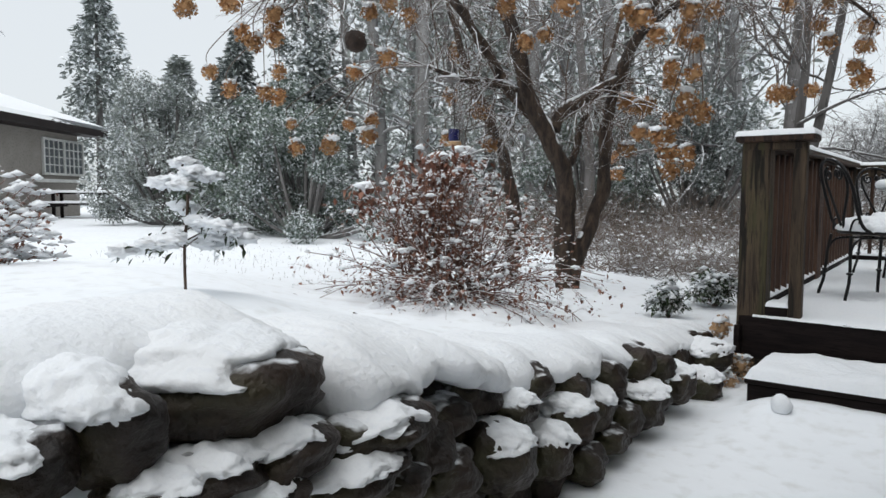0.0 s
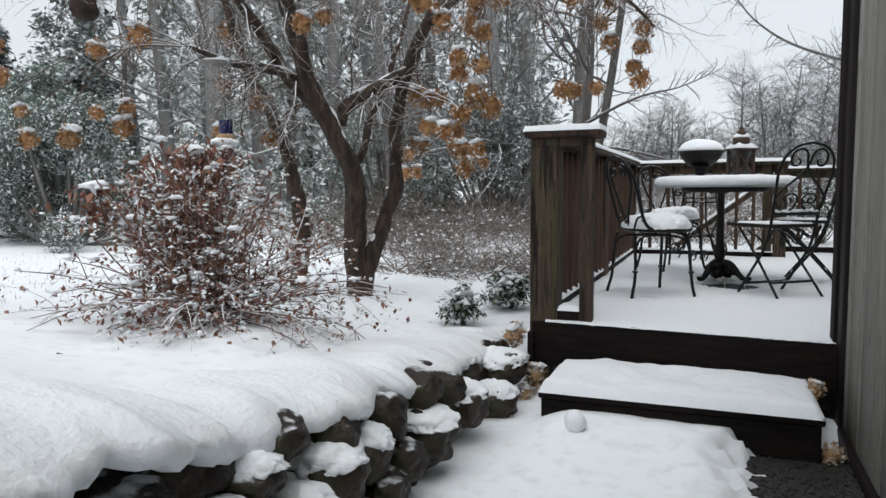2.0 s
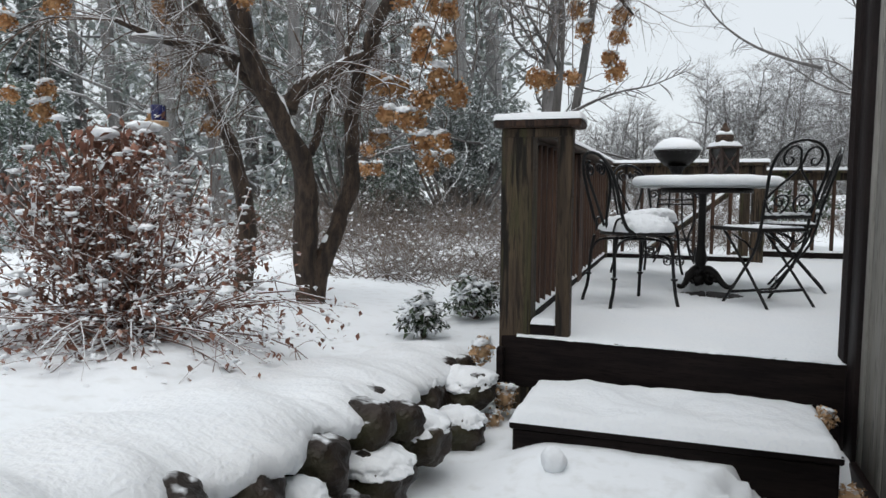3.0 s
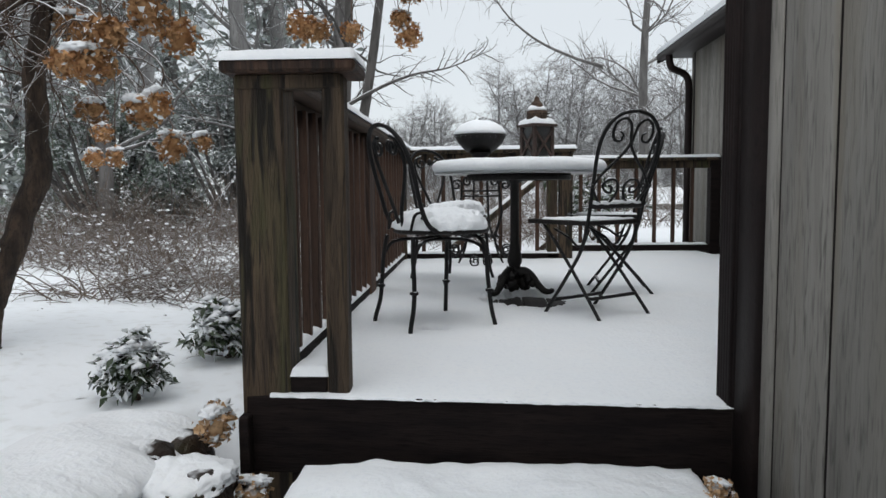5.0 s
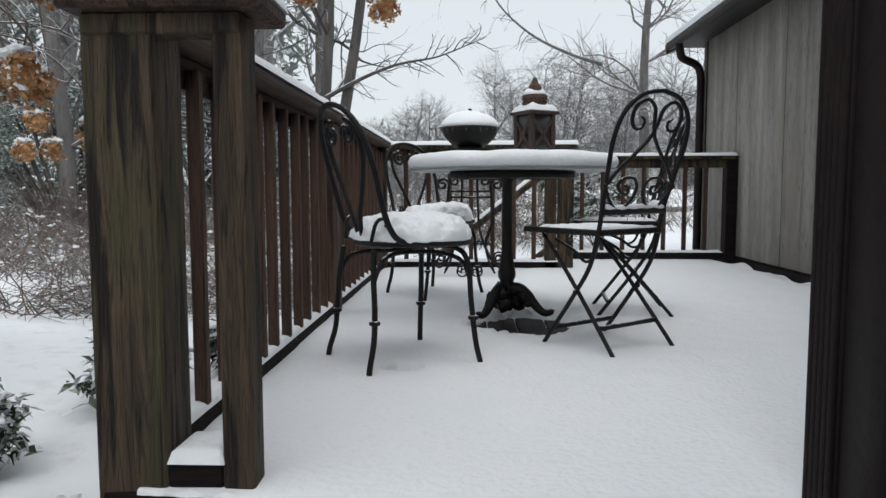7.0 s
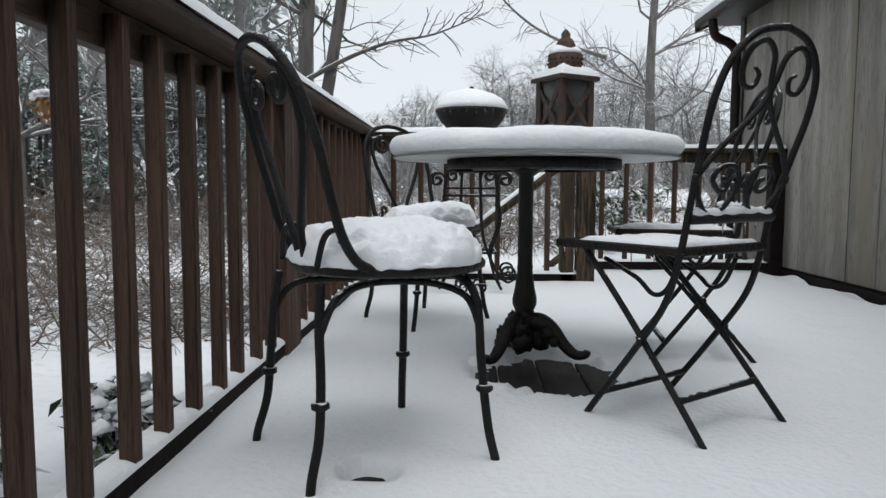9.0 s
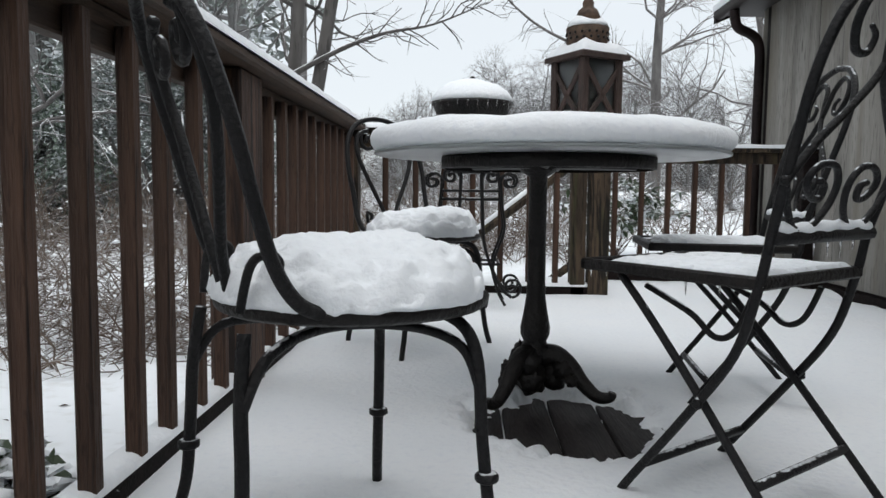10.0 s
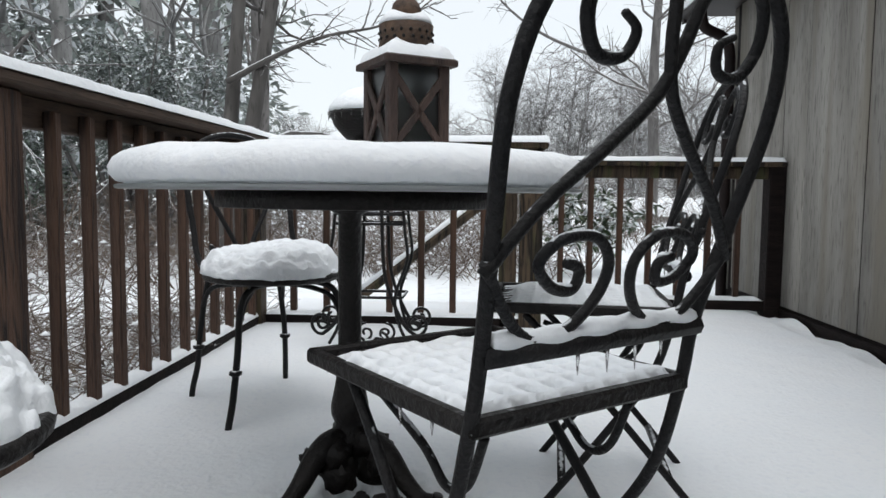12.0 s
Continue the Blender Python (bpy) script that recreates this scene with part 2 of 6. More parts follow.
# ---- mesh tools ----
class Build:
    """Collects the faces of one mesh."""

    def __init__(self):
        self.v, self.f = [], []

    def add(self, verts, faces):
        k = len(self.v)
        self.v += [tuple(p) for p in verts]
        self.f += [tuple(i + k for i in q) for q in faces]
        return self

    def box(self, x0, x1, y0, y1, z0, z1, c=0.004, m=None):
        """A box with chamfered edges."""
        c = min(c, (x1 - x0) / 3, (y1 - y0) / 3, (z1 - z0) / 3)
        lo, hi = (x0, y0, z0), (x1, y1, z1)
        verts, idx = [], {}
        for sx in (0, 1):
            for sy in (0, 1):
                for sz in (0, 1):
                    s = (sx, sy, sz)
                    for ax in range(3):
                        p = [(hi[k] if s[k] else lo[k]) for k in range(3)]
                        for k in range(3):
                            if k != ax:
                                p[k] += -c if s[k] else c
                        idx[s, ax] = len(verts)
                        verts.append(Vector(p))
        faces = []
        for ax in range(3):
            a, b = [k for k in range(3) if k != ax]
            for side in (0, 1):
                q = []
                for u, w in ((0, 0), (1, 0), (1, 1), (0, 1)):
                    s = [0, 0, 0]
                    s[ax], s[a], s[b] = side, u, w
                    q.append(idx[tuple(s), ax])
                flip = (side == 0) != (ax == 1)
                faces.append(q[::-1] if flip else q)
            for u in (0, 1):
                for w in (0, 1):
                    q = []
                    for end in (0, 1):
                        s = [0, 0, 0]
                        s[ax], s[a], s[b] = end, u, w
                        pair = [idx[tuple(s), a], idx[tuple(s), b]]
                        q += pair if end == 0 else pair[::-1]
                    faces.append(q if ((u == w) != (ax == 1)) else q[::-1])
        for s in [(i, j, k) for i in (0, 1) for j in (0, 1) for k in (0, 1)]:
            q = [idx[s, 0], idx[s, 1], idx[s, 2]]
            faces.append(q if sum(s) % 2 == 1 else q[::-1])
        if m is not None:
            verts = [m @ p for p in verts]
        return self.add(verts, faces)

    def tube(self, pts, radii, sides=8, cap=True):
        """A round bar along pts."""
        pts = [Vector(p) for p in pts]
        if isinstance(radii, (int, float)):
            radii = [radii] * len(pts)
        verts, faces = [], []
        up = None
        for i, p in enumerate(pts):
            d = (pts[min(i + 1, len(pts) - 1)] - pts[max(i - 1, 0)])
            d = d.normalized() if d.length > 1e-9 else Vector((0, 0, 1))
            if up is None:
                up = d.orthogonal().normalized()
            else:
                up = up - d * up.dot(d)
                up = up.normalized() if up.length > 1e-6 else d.orthogonal().normalized()
            w = d.cross(up)
            for k in range(sides):
                a = 2 * math.pi * k / sides
                verts.append(p + (up * math.cos(a) + w * math.sin(a)) * radii[i])
        for i in range(len(pts) - 1):
            for k in range(sides):
                k2 = (k + 1) % sides
                faces.append((i * sides + k, i * sides + k2, (i + 1) * sides + k2, (i + 1) * sides + k))
        if cap:
            faces.append(tuple(range(sides))[::-1])
            faces.append(tuple((len(pts) - 1) * sides + k for k in range(sides)))
        return self.add(verts, faces)

    def lathe(self, prof, centre=(0, 0, 0), sides=24, wob=0.0, ripple=0.0, seed=0):
        """A turned form; prof: (radius, height) from below upwards."""
        verts, faces = [], []
        c = Vector(centre)
        for i, (r, z) in enumerate(prof):
            for k in range(sides):
                a = 2 * math.pi * k / sides
                q = r * (1 + ripple * math.cos(8 * a))
                d = Vector((q * math.cos(a), q * math.sin(a), z))
                if wob:
                    s = wob * noise.noise((d + c) * 9 + Vector((seed, 0, 0)))
                    d += Vector((d.x * s * 2, d.y * s * 2, s * 0.5 * (1 if i > 1 else 0)))
                verts.append(c + d)
        for i in range(len(prof) - 1):
            for k in range(sides):
                k2 = (k + 1) % sides
                faces.append((i * sides + k, i * sides + k2, (i + 1) * sides + k2, (i + 1) * sides + k))
        faces.append(tuple(range(sides))[::-1])
        faces.append(tuple((len(prof) - 1) * sides + k for k in range(sides)))
        return self.add(verts, faces)

    def blob(self, centre, size, seed=0, rough=0.25, freq=1.6, sub=3, m=None, flat=0.0):
        bm = bmesh.new()
        bmesh.ops.create_icosphere(bm, subdivisions=sub, radius=1)
        off = Vector((seed * 7.3, seed * 3.1, seed * 1.7))
        verts = []
        for q in bm.verts:
            d = q.co.normalized()
            k = 1 + rough * noise.noise(d * freq + off) + rough * 0.35 * noise.noise(d * freq * 3 + off)
            # squarish field stone rather than a ball
            e = max(abs(d.x), abs(d.y), abs(d.z))
            k *= 1 + flat * (1 / e - 1)
            p = Vector((d.x * size[0], d.y * size[1], d.z * size[2])) * k
            verts.append((m @ p if m else p) + Vector(centre))
        faces = [[w.index for w in fc.verts] for fc in bm.faces]
        bm.free()
        return self.add(verts, faces)


def obj(name, b, mat, parent=None, smooth=True, label=""):
    me = bpy.data.meshes.new(name)
    me.from_pydata(b.v, [], b.f)
    me.materials.append(mat)
    if smooth:
        me.polygons.foreach_set("use_smooth", [True] * len(me.polygons))
    ob = new(name, me)
    if parent is not None:
        ob.parent = parent
    if label:
        ob["label"] = label
    return ob


def part(name, b, mat, parent, label="", smooth=True):
    return obj(name, b, mat, parent, smooth, label)


def thing(name, label, category, at=None, group="", kind=""):
    e = new(name)
    e.empty_display_size = 0.05
    if at is not None:
        e.matrix_basis = at
    return tagged(e, label, category, group, kind)


def bend(pts, per=6):
    """A smooth curve through pts."""
    pts = [Vector(p) for p in pts]
    out = []
    for i in range(len(pts) - 1):
        a, b = pts[max(i - 1, 0)], pts[i]
        c, d = pts[i + 1], pts[min(i + 2, len(pts) - 1)]
        for k in range(per):
            t = k / per
            out.append(0.5 * ((2 * b) + (c - a) * t + (2 * a - 5 * b + 4 * c - d) * t * t + (3 * b - a - 3 * c + d) * t ** 3))
    return out + [pts[-1]]


def grid(xs, ys, height):
    b = Build()
    verts = [(x, y, height(x, y)) for y in ys for x in xs]
    w = len(xs)
    faces = [(j * w + i, j * w + i + 1, (j + 1) * w + i + 1, (j + 1) * w + i) for j in range(len(ys) - 1) for i in range(w - 1)]
    return b.add(verts, faces)


def sm(t):
    t = max(0.0, min(1.0, t))
    return t * t * (3 - 2 * t)


def nz(x, y, f, s=0.0):
    return noise.noise(Vector((x * f, y * f, s)))


# ---- ground ----
KNOLL = ((-1.2, -2.75, 0.34), (-0.5, -3.4, 0.30), (-0.5, -2.6, 0.20), (-0.5, -1.9, 0.08), (-0.5, -1.1, -0.05), (-0.8, 0.34, -0.13), (-0.5, -0.2, -0.16),
         (-1.7, 0.85, -0.07), (-1.3, -1.2, 0.10), (-2.3, -2.6, 0.33), (-3.0, 0.5, -0.04), (-0.8, 3.0, -0.25), (-5.0, 2.0, -0.12), (-5.0, -3.5, 0.10), (-3, -5, 0.35))


def garden_z(x, y):
    sw = sz = 0.0
    for px, py, pz in KNOLL:
        w = 1 / ((x - px) ** 2 + (y - py) ** 2 + 0.05) ** 1.5
        sw, sz = sw + w, sz + w * pz
    w = 0.004
    z = (sz + w * -0.18) / (sw + w)
    return z + 0.012 * nz(x, y, 1.7) + 0.006 * nz(x, y, 6, 3)


def ground_z(x, y):
    g = garden_z(x, y)
    if y < 0.1 and x > -0.62:
        p = -0.345 + 0.09 * math.exp(-((y + 0.70) / 0.38) ** 2) * sm((x + 0.24) / 0.3) + 0.012 * nz(x, y, 2.2, 5) + 0.005 * nz(x, y, 9, 2)
        e = sm((x + 0.60) / 0.12)
        g = g * (1 - e) + p * e
        d = sm((x - 0.54 - 0.10 * nz(x, y, 6, 4) - 0.12 * nz(x, y, 17, 9) + 0.10 * sm((-y - 1.2) / 0.8)) / 0.26) * sm((-0.2 - y) / 0.15) * sm((y + 3.2) / 0.5)
        g -= d * (0.085 + 0.09 * math.exp(-((y + 0.70) / 0.38) ** 2) + 0.03 * nz(x, y, 20, 7))
    elif y < 0.4 and x > -0.62:
        k = sm((y - 0.1) / 0.3)
        p = -0.365
        e = sm((x + 0.62) / 0.22) * (1 - k)
        g = g * (1 - e) + p * e
    if y > 6 or x < -6:
        g += 0.05 * nz(x, y, 0.25, 9)
    return g


def spread(lo, hi, step, far):
    a = list(np.arange(lo, hi, step))
    out, d, p = [], step, lo
    while p > -far:
        d *= 1.35
        p -= d
        out.append(p)
    up, d, p = [], step, a[-1]
    while p < far:
        d *= 1.35
        p += d
        up.append(p)
    return [float(q) for q in out[::-1] + a + up]


gx = spread(-3.2, 1.2, 0.035, 900)
gy = spread(-4.6, 1.6, 0.035, 900)
tagged(obj("ground", grid(gx, gy, ground_z), LAWN), "snow-covered garden ground sloping to a patio", "ground", kind="structure")
tagged(obj("gravel_strip", grid([0.36 + 0.03 * i for i in range(24)], [-3.4 + 0.05 * i for i in range(60)],
                lambda x, y: -0.368 + 0.006 * nz(x, y, 30)), GRAVEL), "wet dark gravel strip along the house wall", "gravel", kind="stuff")

pebbles = Build()
rng = random.Random(9)
for _ in range(1900):
    x, y = 0.52 + 0.53 * rng.random() ** 0.6, -0.42 - 1.9 * rng.random() ** 1.3
    r = rng.uniform(0.003, 0.009)
    if ground_z(x, y) > -0.362:
        continue
    gravel_z = max(ground_z(x, y), -0.368)
    pebbles.blob((x, y, gravel_z + r * 0.3), (r, r * rng.uniform(0.8, 1.3), r * 0.7), rng.random() * 9, 0.3, 2, 1)
tagged(obj("pebbles", pebbles, GRAVEL, smooth=False), "loose wet pebbles at the edge of the snow", "pebbles", kind="stuff")

# ---- house: near wall, recessed wall, eave ----
near_house = thing("house", "house with weathered grey vertical board siding and dark brown trim", "house", kind="structure")
part("wall_near", Build().box(1.0785, 2.62, -6.5, 0.0, -0.5, 3.2), DARKWOOD, near_house)
for y0, y1 in ((-0.300, -0.231), (-0.550, -0.313), (-0.93, -0.563), (-1.25, -0.943), (-1.6, -1.263), (-2.0, -1.61), (-2.5, -2.01), (-3.1, -2.51), (-3.9, -3.11), (-6.4, -3.91)):
    part("board", Build().box(1.075, 1.09, y0, y1, -0.33, 3.2, 0.003), SIDING, near_house)
part("corner_board", Build().box(1.060, 1.14, -0.228, -0.098, -0.36, 3.2, 0.006), TRIM, near_house)
spout = part("downspout", Build().box(1.056, 1.13, -0.095, 0.008, -0.36, 3.2), TRIM, near_house, "ribbed dark brown downspout")
for k in range(5):
    part("rib", Build().tube([(1.056, -0.083 + 0.0195 * k, -0.36), (1.056, -0.083 + 0.0195 * k, 3.2)], 0.0095, 8), TRIM, spout)
part("base_board", Build().box(1.055, 1.09, -6.4, -0.232, -0.42, -0.33), TRIM, near_house)
part("roof", Build().box(1.07, 2.7, -6.52, -0.1, 3.2, 3.3, 0.01), SNOW, near_house)
part("wall_deck", Build().box(2.6315, 2.76, -0.12, 5.5, -0.5, 2.02), DARKWOOD, near_house)
y0 = -0.1
for k, wide in enumerate((0.55, 0.30, 0.62, 0.29, 0.34, 0.61, 0.30, 0.58, 0.31, 0.60, 0.30, 0.35, 0.40)):
    part("board", Build().box(2.628 - 0.002 * (k % 2), 2.64, y0, min(5.5, y0 + wide - 0.010), 0.03, 1.99, 0.003), SIDING, near_house)
    y0 += wide
part("skirt_board", Build().box(2.615, 2.64, 0, 5.5, -0.06, 0.012), DARKWOOD, near_house)
part("eave", Build().box(2.38, 2.96, -0.1, 5.78, 1.955, 2.0), TRIM, near_house)
part("gutter", Build().box(2.32, 2.39, -0.1, 5.80, 1.925, 2.0, 0.02), TRIM, near_house)
part("rake_board", Build().add([(2.33, 5.75, 1.9), (2.33, 5.80, 1.9), (5.5, 5.80, 3.24), (5.5, 5.75, 3.24), (2.33, 5.75, 2.0), (2.33, 5.80, 2.0), (5.5, 5.80, 3.36), (5.5, 5.75, 3.36)],
     [(0, 1, 2, 3), (7, 6, 5, 4), (0, 4, 5, 1), (1, 5, 6, 2), (0, 3, 7, 4)]), TRIM, near_house, smooth=False)
roofb = Build()
roofb.add([(2.33, -0.1, 2.0), (2.33, 5.83, 2.0), (5.5, 5.83, 3.36), (5.5, -0.1, 3.36), (2.33, -0.1, 2.05), (2.33, 5.83, 2.05), (5.5, 5.83, 3.41), (5.5, -0.1, 3.41)],
          [(0, 1, 2, 3), (7, 6, 5, 4), (0, 4, 5, 1), (1, 5, 6, 2)])
part("roof", roofb, SNOW, near_house, smooth=False)
part("downspout", Build().tube(bend([(2.36, 5.45, 1.93), (2.37, 5.45, 1.86), (2.40, 5.46, 1.80), (2.52, 5.50, 1.755), (2.575, 5.52, 1.70), (2.59, 5.52, 1.6)]) + [Vector((2.59, 5.52, 0.6)), Vector((2.59, 5.52, -0.3))], 0.036, 12), TRIM, near_house)
part("wall_end", Build().box(2.64, 6.0, 5.5, 5.6, -0.5, 2.02), SIDING, near_house)

# ---- deck ----
deck = thing("deck", "low wooden deck with dark fascia under fresh snow", "deck", kind="structure")
plank_mesh = None
for k in range(21):
    x0 = -0.30 + 0.1345 * k
    if plank_mesh is None:
        ob = part("plank", Build().box(0, 0.128, 0.02, 4.75, -0.085, -0.040, 0.004), PLANK, deck)
        plank_mesh = ob.data
    else:
        ob = new("plank", plank_mesh)
        ob.parent = deck
    ob.location = (x0, 0.004 * (k % 3), 0.001 * (k % 2))
# added dark sheet, standing in for the shade seen between planks
part("framing", Build().box(-0.27, 2.52, 0.06, 4.68, -0.115, -0.090), DARKWOOD, deck, smooth=False)
SKEW = pose(-0.29, -0.002, 0, 0, 0, -3.9)
part("fascia", Build().box(0, 1.37, 0, 0.045, -0.235, -0.008, 0.006, SKEW), DARKWOOD, deck, smooth=False)
part("riser", Build().box(0.02, 1.36, 0.015, 0.045, -0.42, -0.235, 0.006, SKEW), DARKWOOD, deck, smooth=False)
part("skirt", Build().box(-0.30, -0.27, -0.04, 4.7, -0.45, -0.06), DARKWOOD, deck, smooth=False)
part("skirt", Build().box(-0.30, 2.5, 4.70, 4.75, -0.45, -0.06), DARKWOOD, deck, smooth=False)


def deck_snow(x, y):
    z = 0.0 + 0.007 * nz(x, y, 1.8, 1) + 0.0025 * nz(x, y, 11, 4)
    # bare wet boards in the shelter of the table
    d = math.hypot((x - 0.665) / 0.265, (y - 1.83) / 0.275) + 0.30 * nz(x, y, 5, 8) + 0.22 * nz(x, y, 17, 3) + 0.18 * nz(x, y, 40, 5)
    z -= 0.06 * sm((1.15 - d) / 0.5)
    d = math.hypot((x - 0.21) / 0.11, (y - 0.97) / 0.10) + 0.6 * nz(x, y, 13, 2)
    z -= 0.075 * sm((0.75 - d) / 0.5)
    d = math.hypot((x - 0.1) / 0.28, (y - 2.6) / 0.28)
    z -= 0.012 * sm(1.2 - d)
    z -= 0.05 * sm((x - 2.42) / 0.15) * (0.6 + nz(x, y, 4, 6))
    e = min(y + 0.084, 1)
    z -= 0.002 * (1 - sm(e / 0.04)) + 0.012 * abs(nz(x, 0, 25, 1)) * (1 - sm(e / 0.03))
    return z


sx = [-0.215 + 0.0125 * i for i in range(226)]
sy = [-0.084 + 0.007 * i for i in range(12)] + [0.0 + 0.014 * i for i in range(341)]
db = grid(sx, sy, deck_snow)
w = len(sx)
for i in range(36 * w):
    x, y, z = db.v[i]
    db.v[i] = (x, y + (1 - sm((y + 0.084) / 0.2)) * (0.084 - 0.024 - 0.068 * x), z)
for i in range(2 * w):
    x, y, z = db.v[i]
    db.v[i] = (x, y + 0.010 * nz(x, 0, 23, 5) + 0.006 * nz(x, 0, 70, 6), z + 0.006 * nz(x, 1, 40, 2))
base = len(db.v)
db.v += [(x, -0.026 - 0.068 * x, -0.010 - 0.006 * abs(nz(x, 0, 21, 3))) for x in sx]
db.f += [(base + i + 1, i + 1, i, base + i)[::1] for i in range(w - 1)]
tagged(obj("deck_snow", db, SNOW), "fresh snow lying on the deck boards", "snow", kind="stuff")

# step below the deck
step = thing("step", "dark timber step deep in snow", "step", kind="structure")
part("riser", Build().box(-0.10, 0.955, -0.585, -0.555, -0.40, -0.225, 0.006), DARKWOOD, step, smooth=False)
part("side", Build().box(-0.10, -0.07, -0.555, -0.09, -0.40, -0.225, 0.006), DARKWOOD, step, smooth=False)
part("tread", Build().box(-0.11, 0.965, -0.60, -0.09, -0.225, -0.195, 0.006), DARKWOOD, step, smooth=False)


def pillow(x0, x1, y0, y1, z0, h, wob, nx, ny, edge, seed, base=-0.004):
    """A soft slab of snow with rounded rims."""
    def top(x, y):
        e = min((x - x0), (x1 - x), (y - y0), (y1 - y)) / edge
        e = max(0.0, min(1.0, e))
        r = math.sqrt(max(0.0, 1 - (1 - e) ** 2))
        return z0 + base + (h + wob * nz(x, y, 5, seed) + wob * 0.4 * nz(x, y, 19, seed)) * r
    xs = [x0 + (x1 - x0) * 0.5 * (1 - math.cos(math.pi * i / nx)) if nx < 14 else x0 + (x1 - x0) * i / nx for i in range(nx + 1)]
    ys = [y0 + (y1 - y0) * 0.5 * (1 - math.cos(math.pi * i / ny)) if ny < 14 else y0 + (y1 - y0) * i / ny for i in range(ny + 1)]
    return grid(xs, ys, top)


part("snow_cover", pillow(-0.11, 0.965, -0.605, -0.09, -0.195, 0.05, 0.022, 60, 26, 0.06, 3), SNOW, step)
lump = Build()
lump.blob((0.09, -0.82, -0.235), (0.042, 0.040, 0.045), 4, 0.15, 1.5, 3)
tagged(obj("snow_lump", lump, SNOW), "small snow-capped stake before the step", "stake")

# ---- railings ----
rail = thing("railing", "weathered wooden deck railing with square balusters", "railing", kind="structure")


def post(x0, x1, y0, y1, z0, z1, mat=WOOD):
    return part("post", Build().box(x0, x1, y0, y1, z0, z1, 0.006), mat, rail, smooth=False)


post(-0.298, -0.158, 0.0, 0.125, -0.36, 0.90)
post(-0.050, 0.012, 0.0, 0.07, -0.03, 0.90)
part("header", Build().box(-0.292, 0.006, -0.006, 0.06, 0.862, 0.902, 0.004), WOOD, rail, smooth=False)
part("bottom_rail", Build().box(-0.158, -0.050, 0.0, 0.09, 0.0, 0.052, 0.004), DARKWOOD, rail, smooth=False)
part("snow_cover", pillow(-0.158, -0.045, -0.004, 0.13, 0.052, 0.026, 0.004, 16, 16, 0.016, 8), SNOW, rail)
part("cap", Build().box(-0.322, 0.052, -0.045, 0.155, 0.902, 0.938, 0.008), WOOD_RED, rail, smooth=False)
part("snow_cover", pillow(-0.326, 0.056, -0.049, 0.159, 0.938, 0.030, 0.005, 48, 28, 0.014, 5), SNOW, rail)
post(-0.30, -0.205, 1.92, 2.12, -0.1, 0.893, WOOD_RED)
post(-0.30, -0.20, 3.90, 4.0, -0.1, 0.90)
part("cap", Build().box(-0.325, -0.165, 0.155, 4.10, 0.895, 0.928, 0.008), WOOD_Y, rail, smooth=False)
part("snow_cover", pillow(-0.330, -0.158, 0.138, 4.10, 0.928, 0.030, 0.006, 24, 260, 0.014, 6), SNOW, rail)
part("top_rail", Build().box(-0.288, -0.252, 0.06, 3.95, 0.812, 0.893, 0.004), WOOD_Y, rail, smooth=False)
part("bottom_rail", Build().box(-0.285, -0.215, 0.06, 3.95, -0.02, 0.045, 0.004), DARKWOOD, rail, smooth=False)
part("snow_cover", pillow(-0.288, -0.212, 0.06, 3.95, 0.045, 0.02, 0.006, 8, 150, 0.03, 9), SNOW, rail)
balm = None
for k in range(22):
    y = 0.22 + 0.16 * k if k < 11 else 2.28 + 0.158 * (k - 11)
    if balm is None:
        ob = part("baluster", Build().box(-0.016, 0.016, -0.016, 0.016, 0.03, 0.866, 0.003), WOOD_RED, rail, smooth=False)
        balm = ob.data
    else:
        ob = new("baluster", balm)
        ob.parent = rail
    ob.matrix_basis = pose(-0.234 + 0.002 * math.sin(k * 2.1), y + 0.006 * math.sin(k * 3.7), 0.006 * math.sin(k * 5.0), 0, 0, 3 * math.sin(k * 1.3))
# far railing, high part
part("cap", Build().box(-0.165, 1.21, 3.93, 4.10, 0.882, 0.915, 0.008), WOOD, rail, smooth=False)
part("snow_cover", pillow(-0.168, 1.218, 3.92, 4.10, 0.915, 0.030, 0.006, 120, 20, 0.014, 16), SNOW, rail)
part("top_rail", Build().box(-0.20, 1.1, 3.98, 4.015, 0.80, 0.88, 0.004), WOOD, rail, smooth=False)
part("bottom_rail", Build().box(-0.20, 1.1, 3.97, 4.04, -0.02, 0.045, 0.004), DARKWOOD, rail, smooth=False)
part("snow_cover", pillow(-0.20, 1.1, 3.965, 4.045, 0.045, 0.02, 0.008, 60, 8, 0.03, 19), SNOW, rail)
for x in (-0.06, 0.11, 0.27, 0.43, 0.59, 0.75, 0.90):
    ob = new("baluster", balm)
    ob.parent = rail
    ob.location = (x, 4.0, 0)
post(1.08, 1.19, 3.95, 4.06, -0.06, 0.88)
post(0.98, 1.065, 3.97, 4.055, -0.06, 0.88)
# far railing, low part
part("cap", Build().box(1.19, 2.626, 4.60, 4.74, 0.83, 0.862, 0.008), WOOD, rail, smooth=False)
part("snow_cover", pillow(1.19, 2.62, 4.594, 4.745, 0.862, 0.026, 0.005, 100, 20, 0.014, 26), SNOW, rail)
part("top_rail", Build().box(1.19, 2.545, 4.64, 4.675, 0.76, 0.83, 0.004), WOOD, rail, smooth=False)
part("bottom_rail", Build().box(1.19, 2.545, 4.63, 4.70, 0.0, 0.06, 0.004), DARKWOOD, rail, smooth=False)
part("snow_cover", pillow(1.19, 2.53, 4.625, 4.705, 0.06, 0.02, 0.006, 40, 8, 0.03, 29), SNOW, rail)
post(2.535, 2.625, 4.61, 4.72, -0.05, 0.84, DARKWOOD)
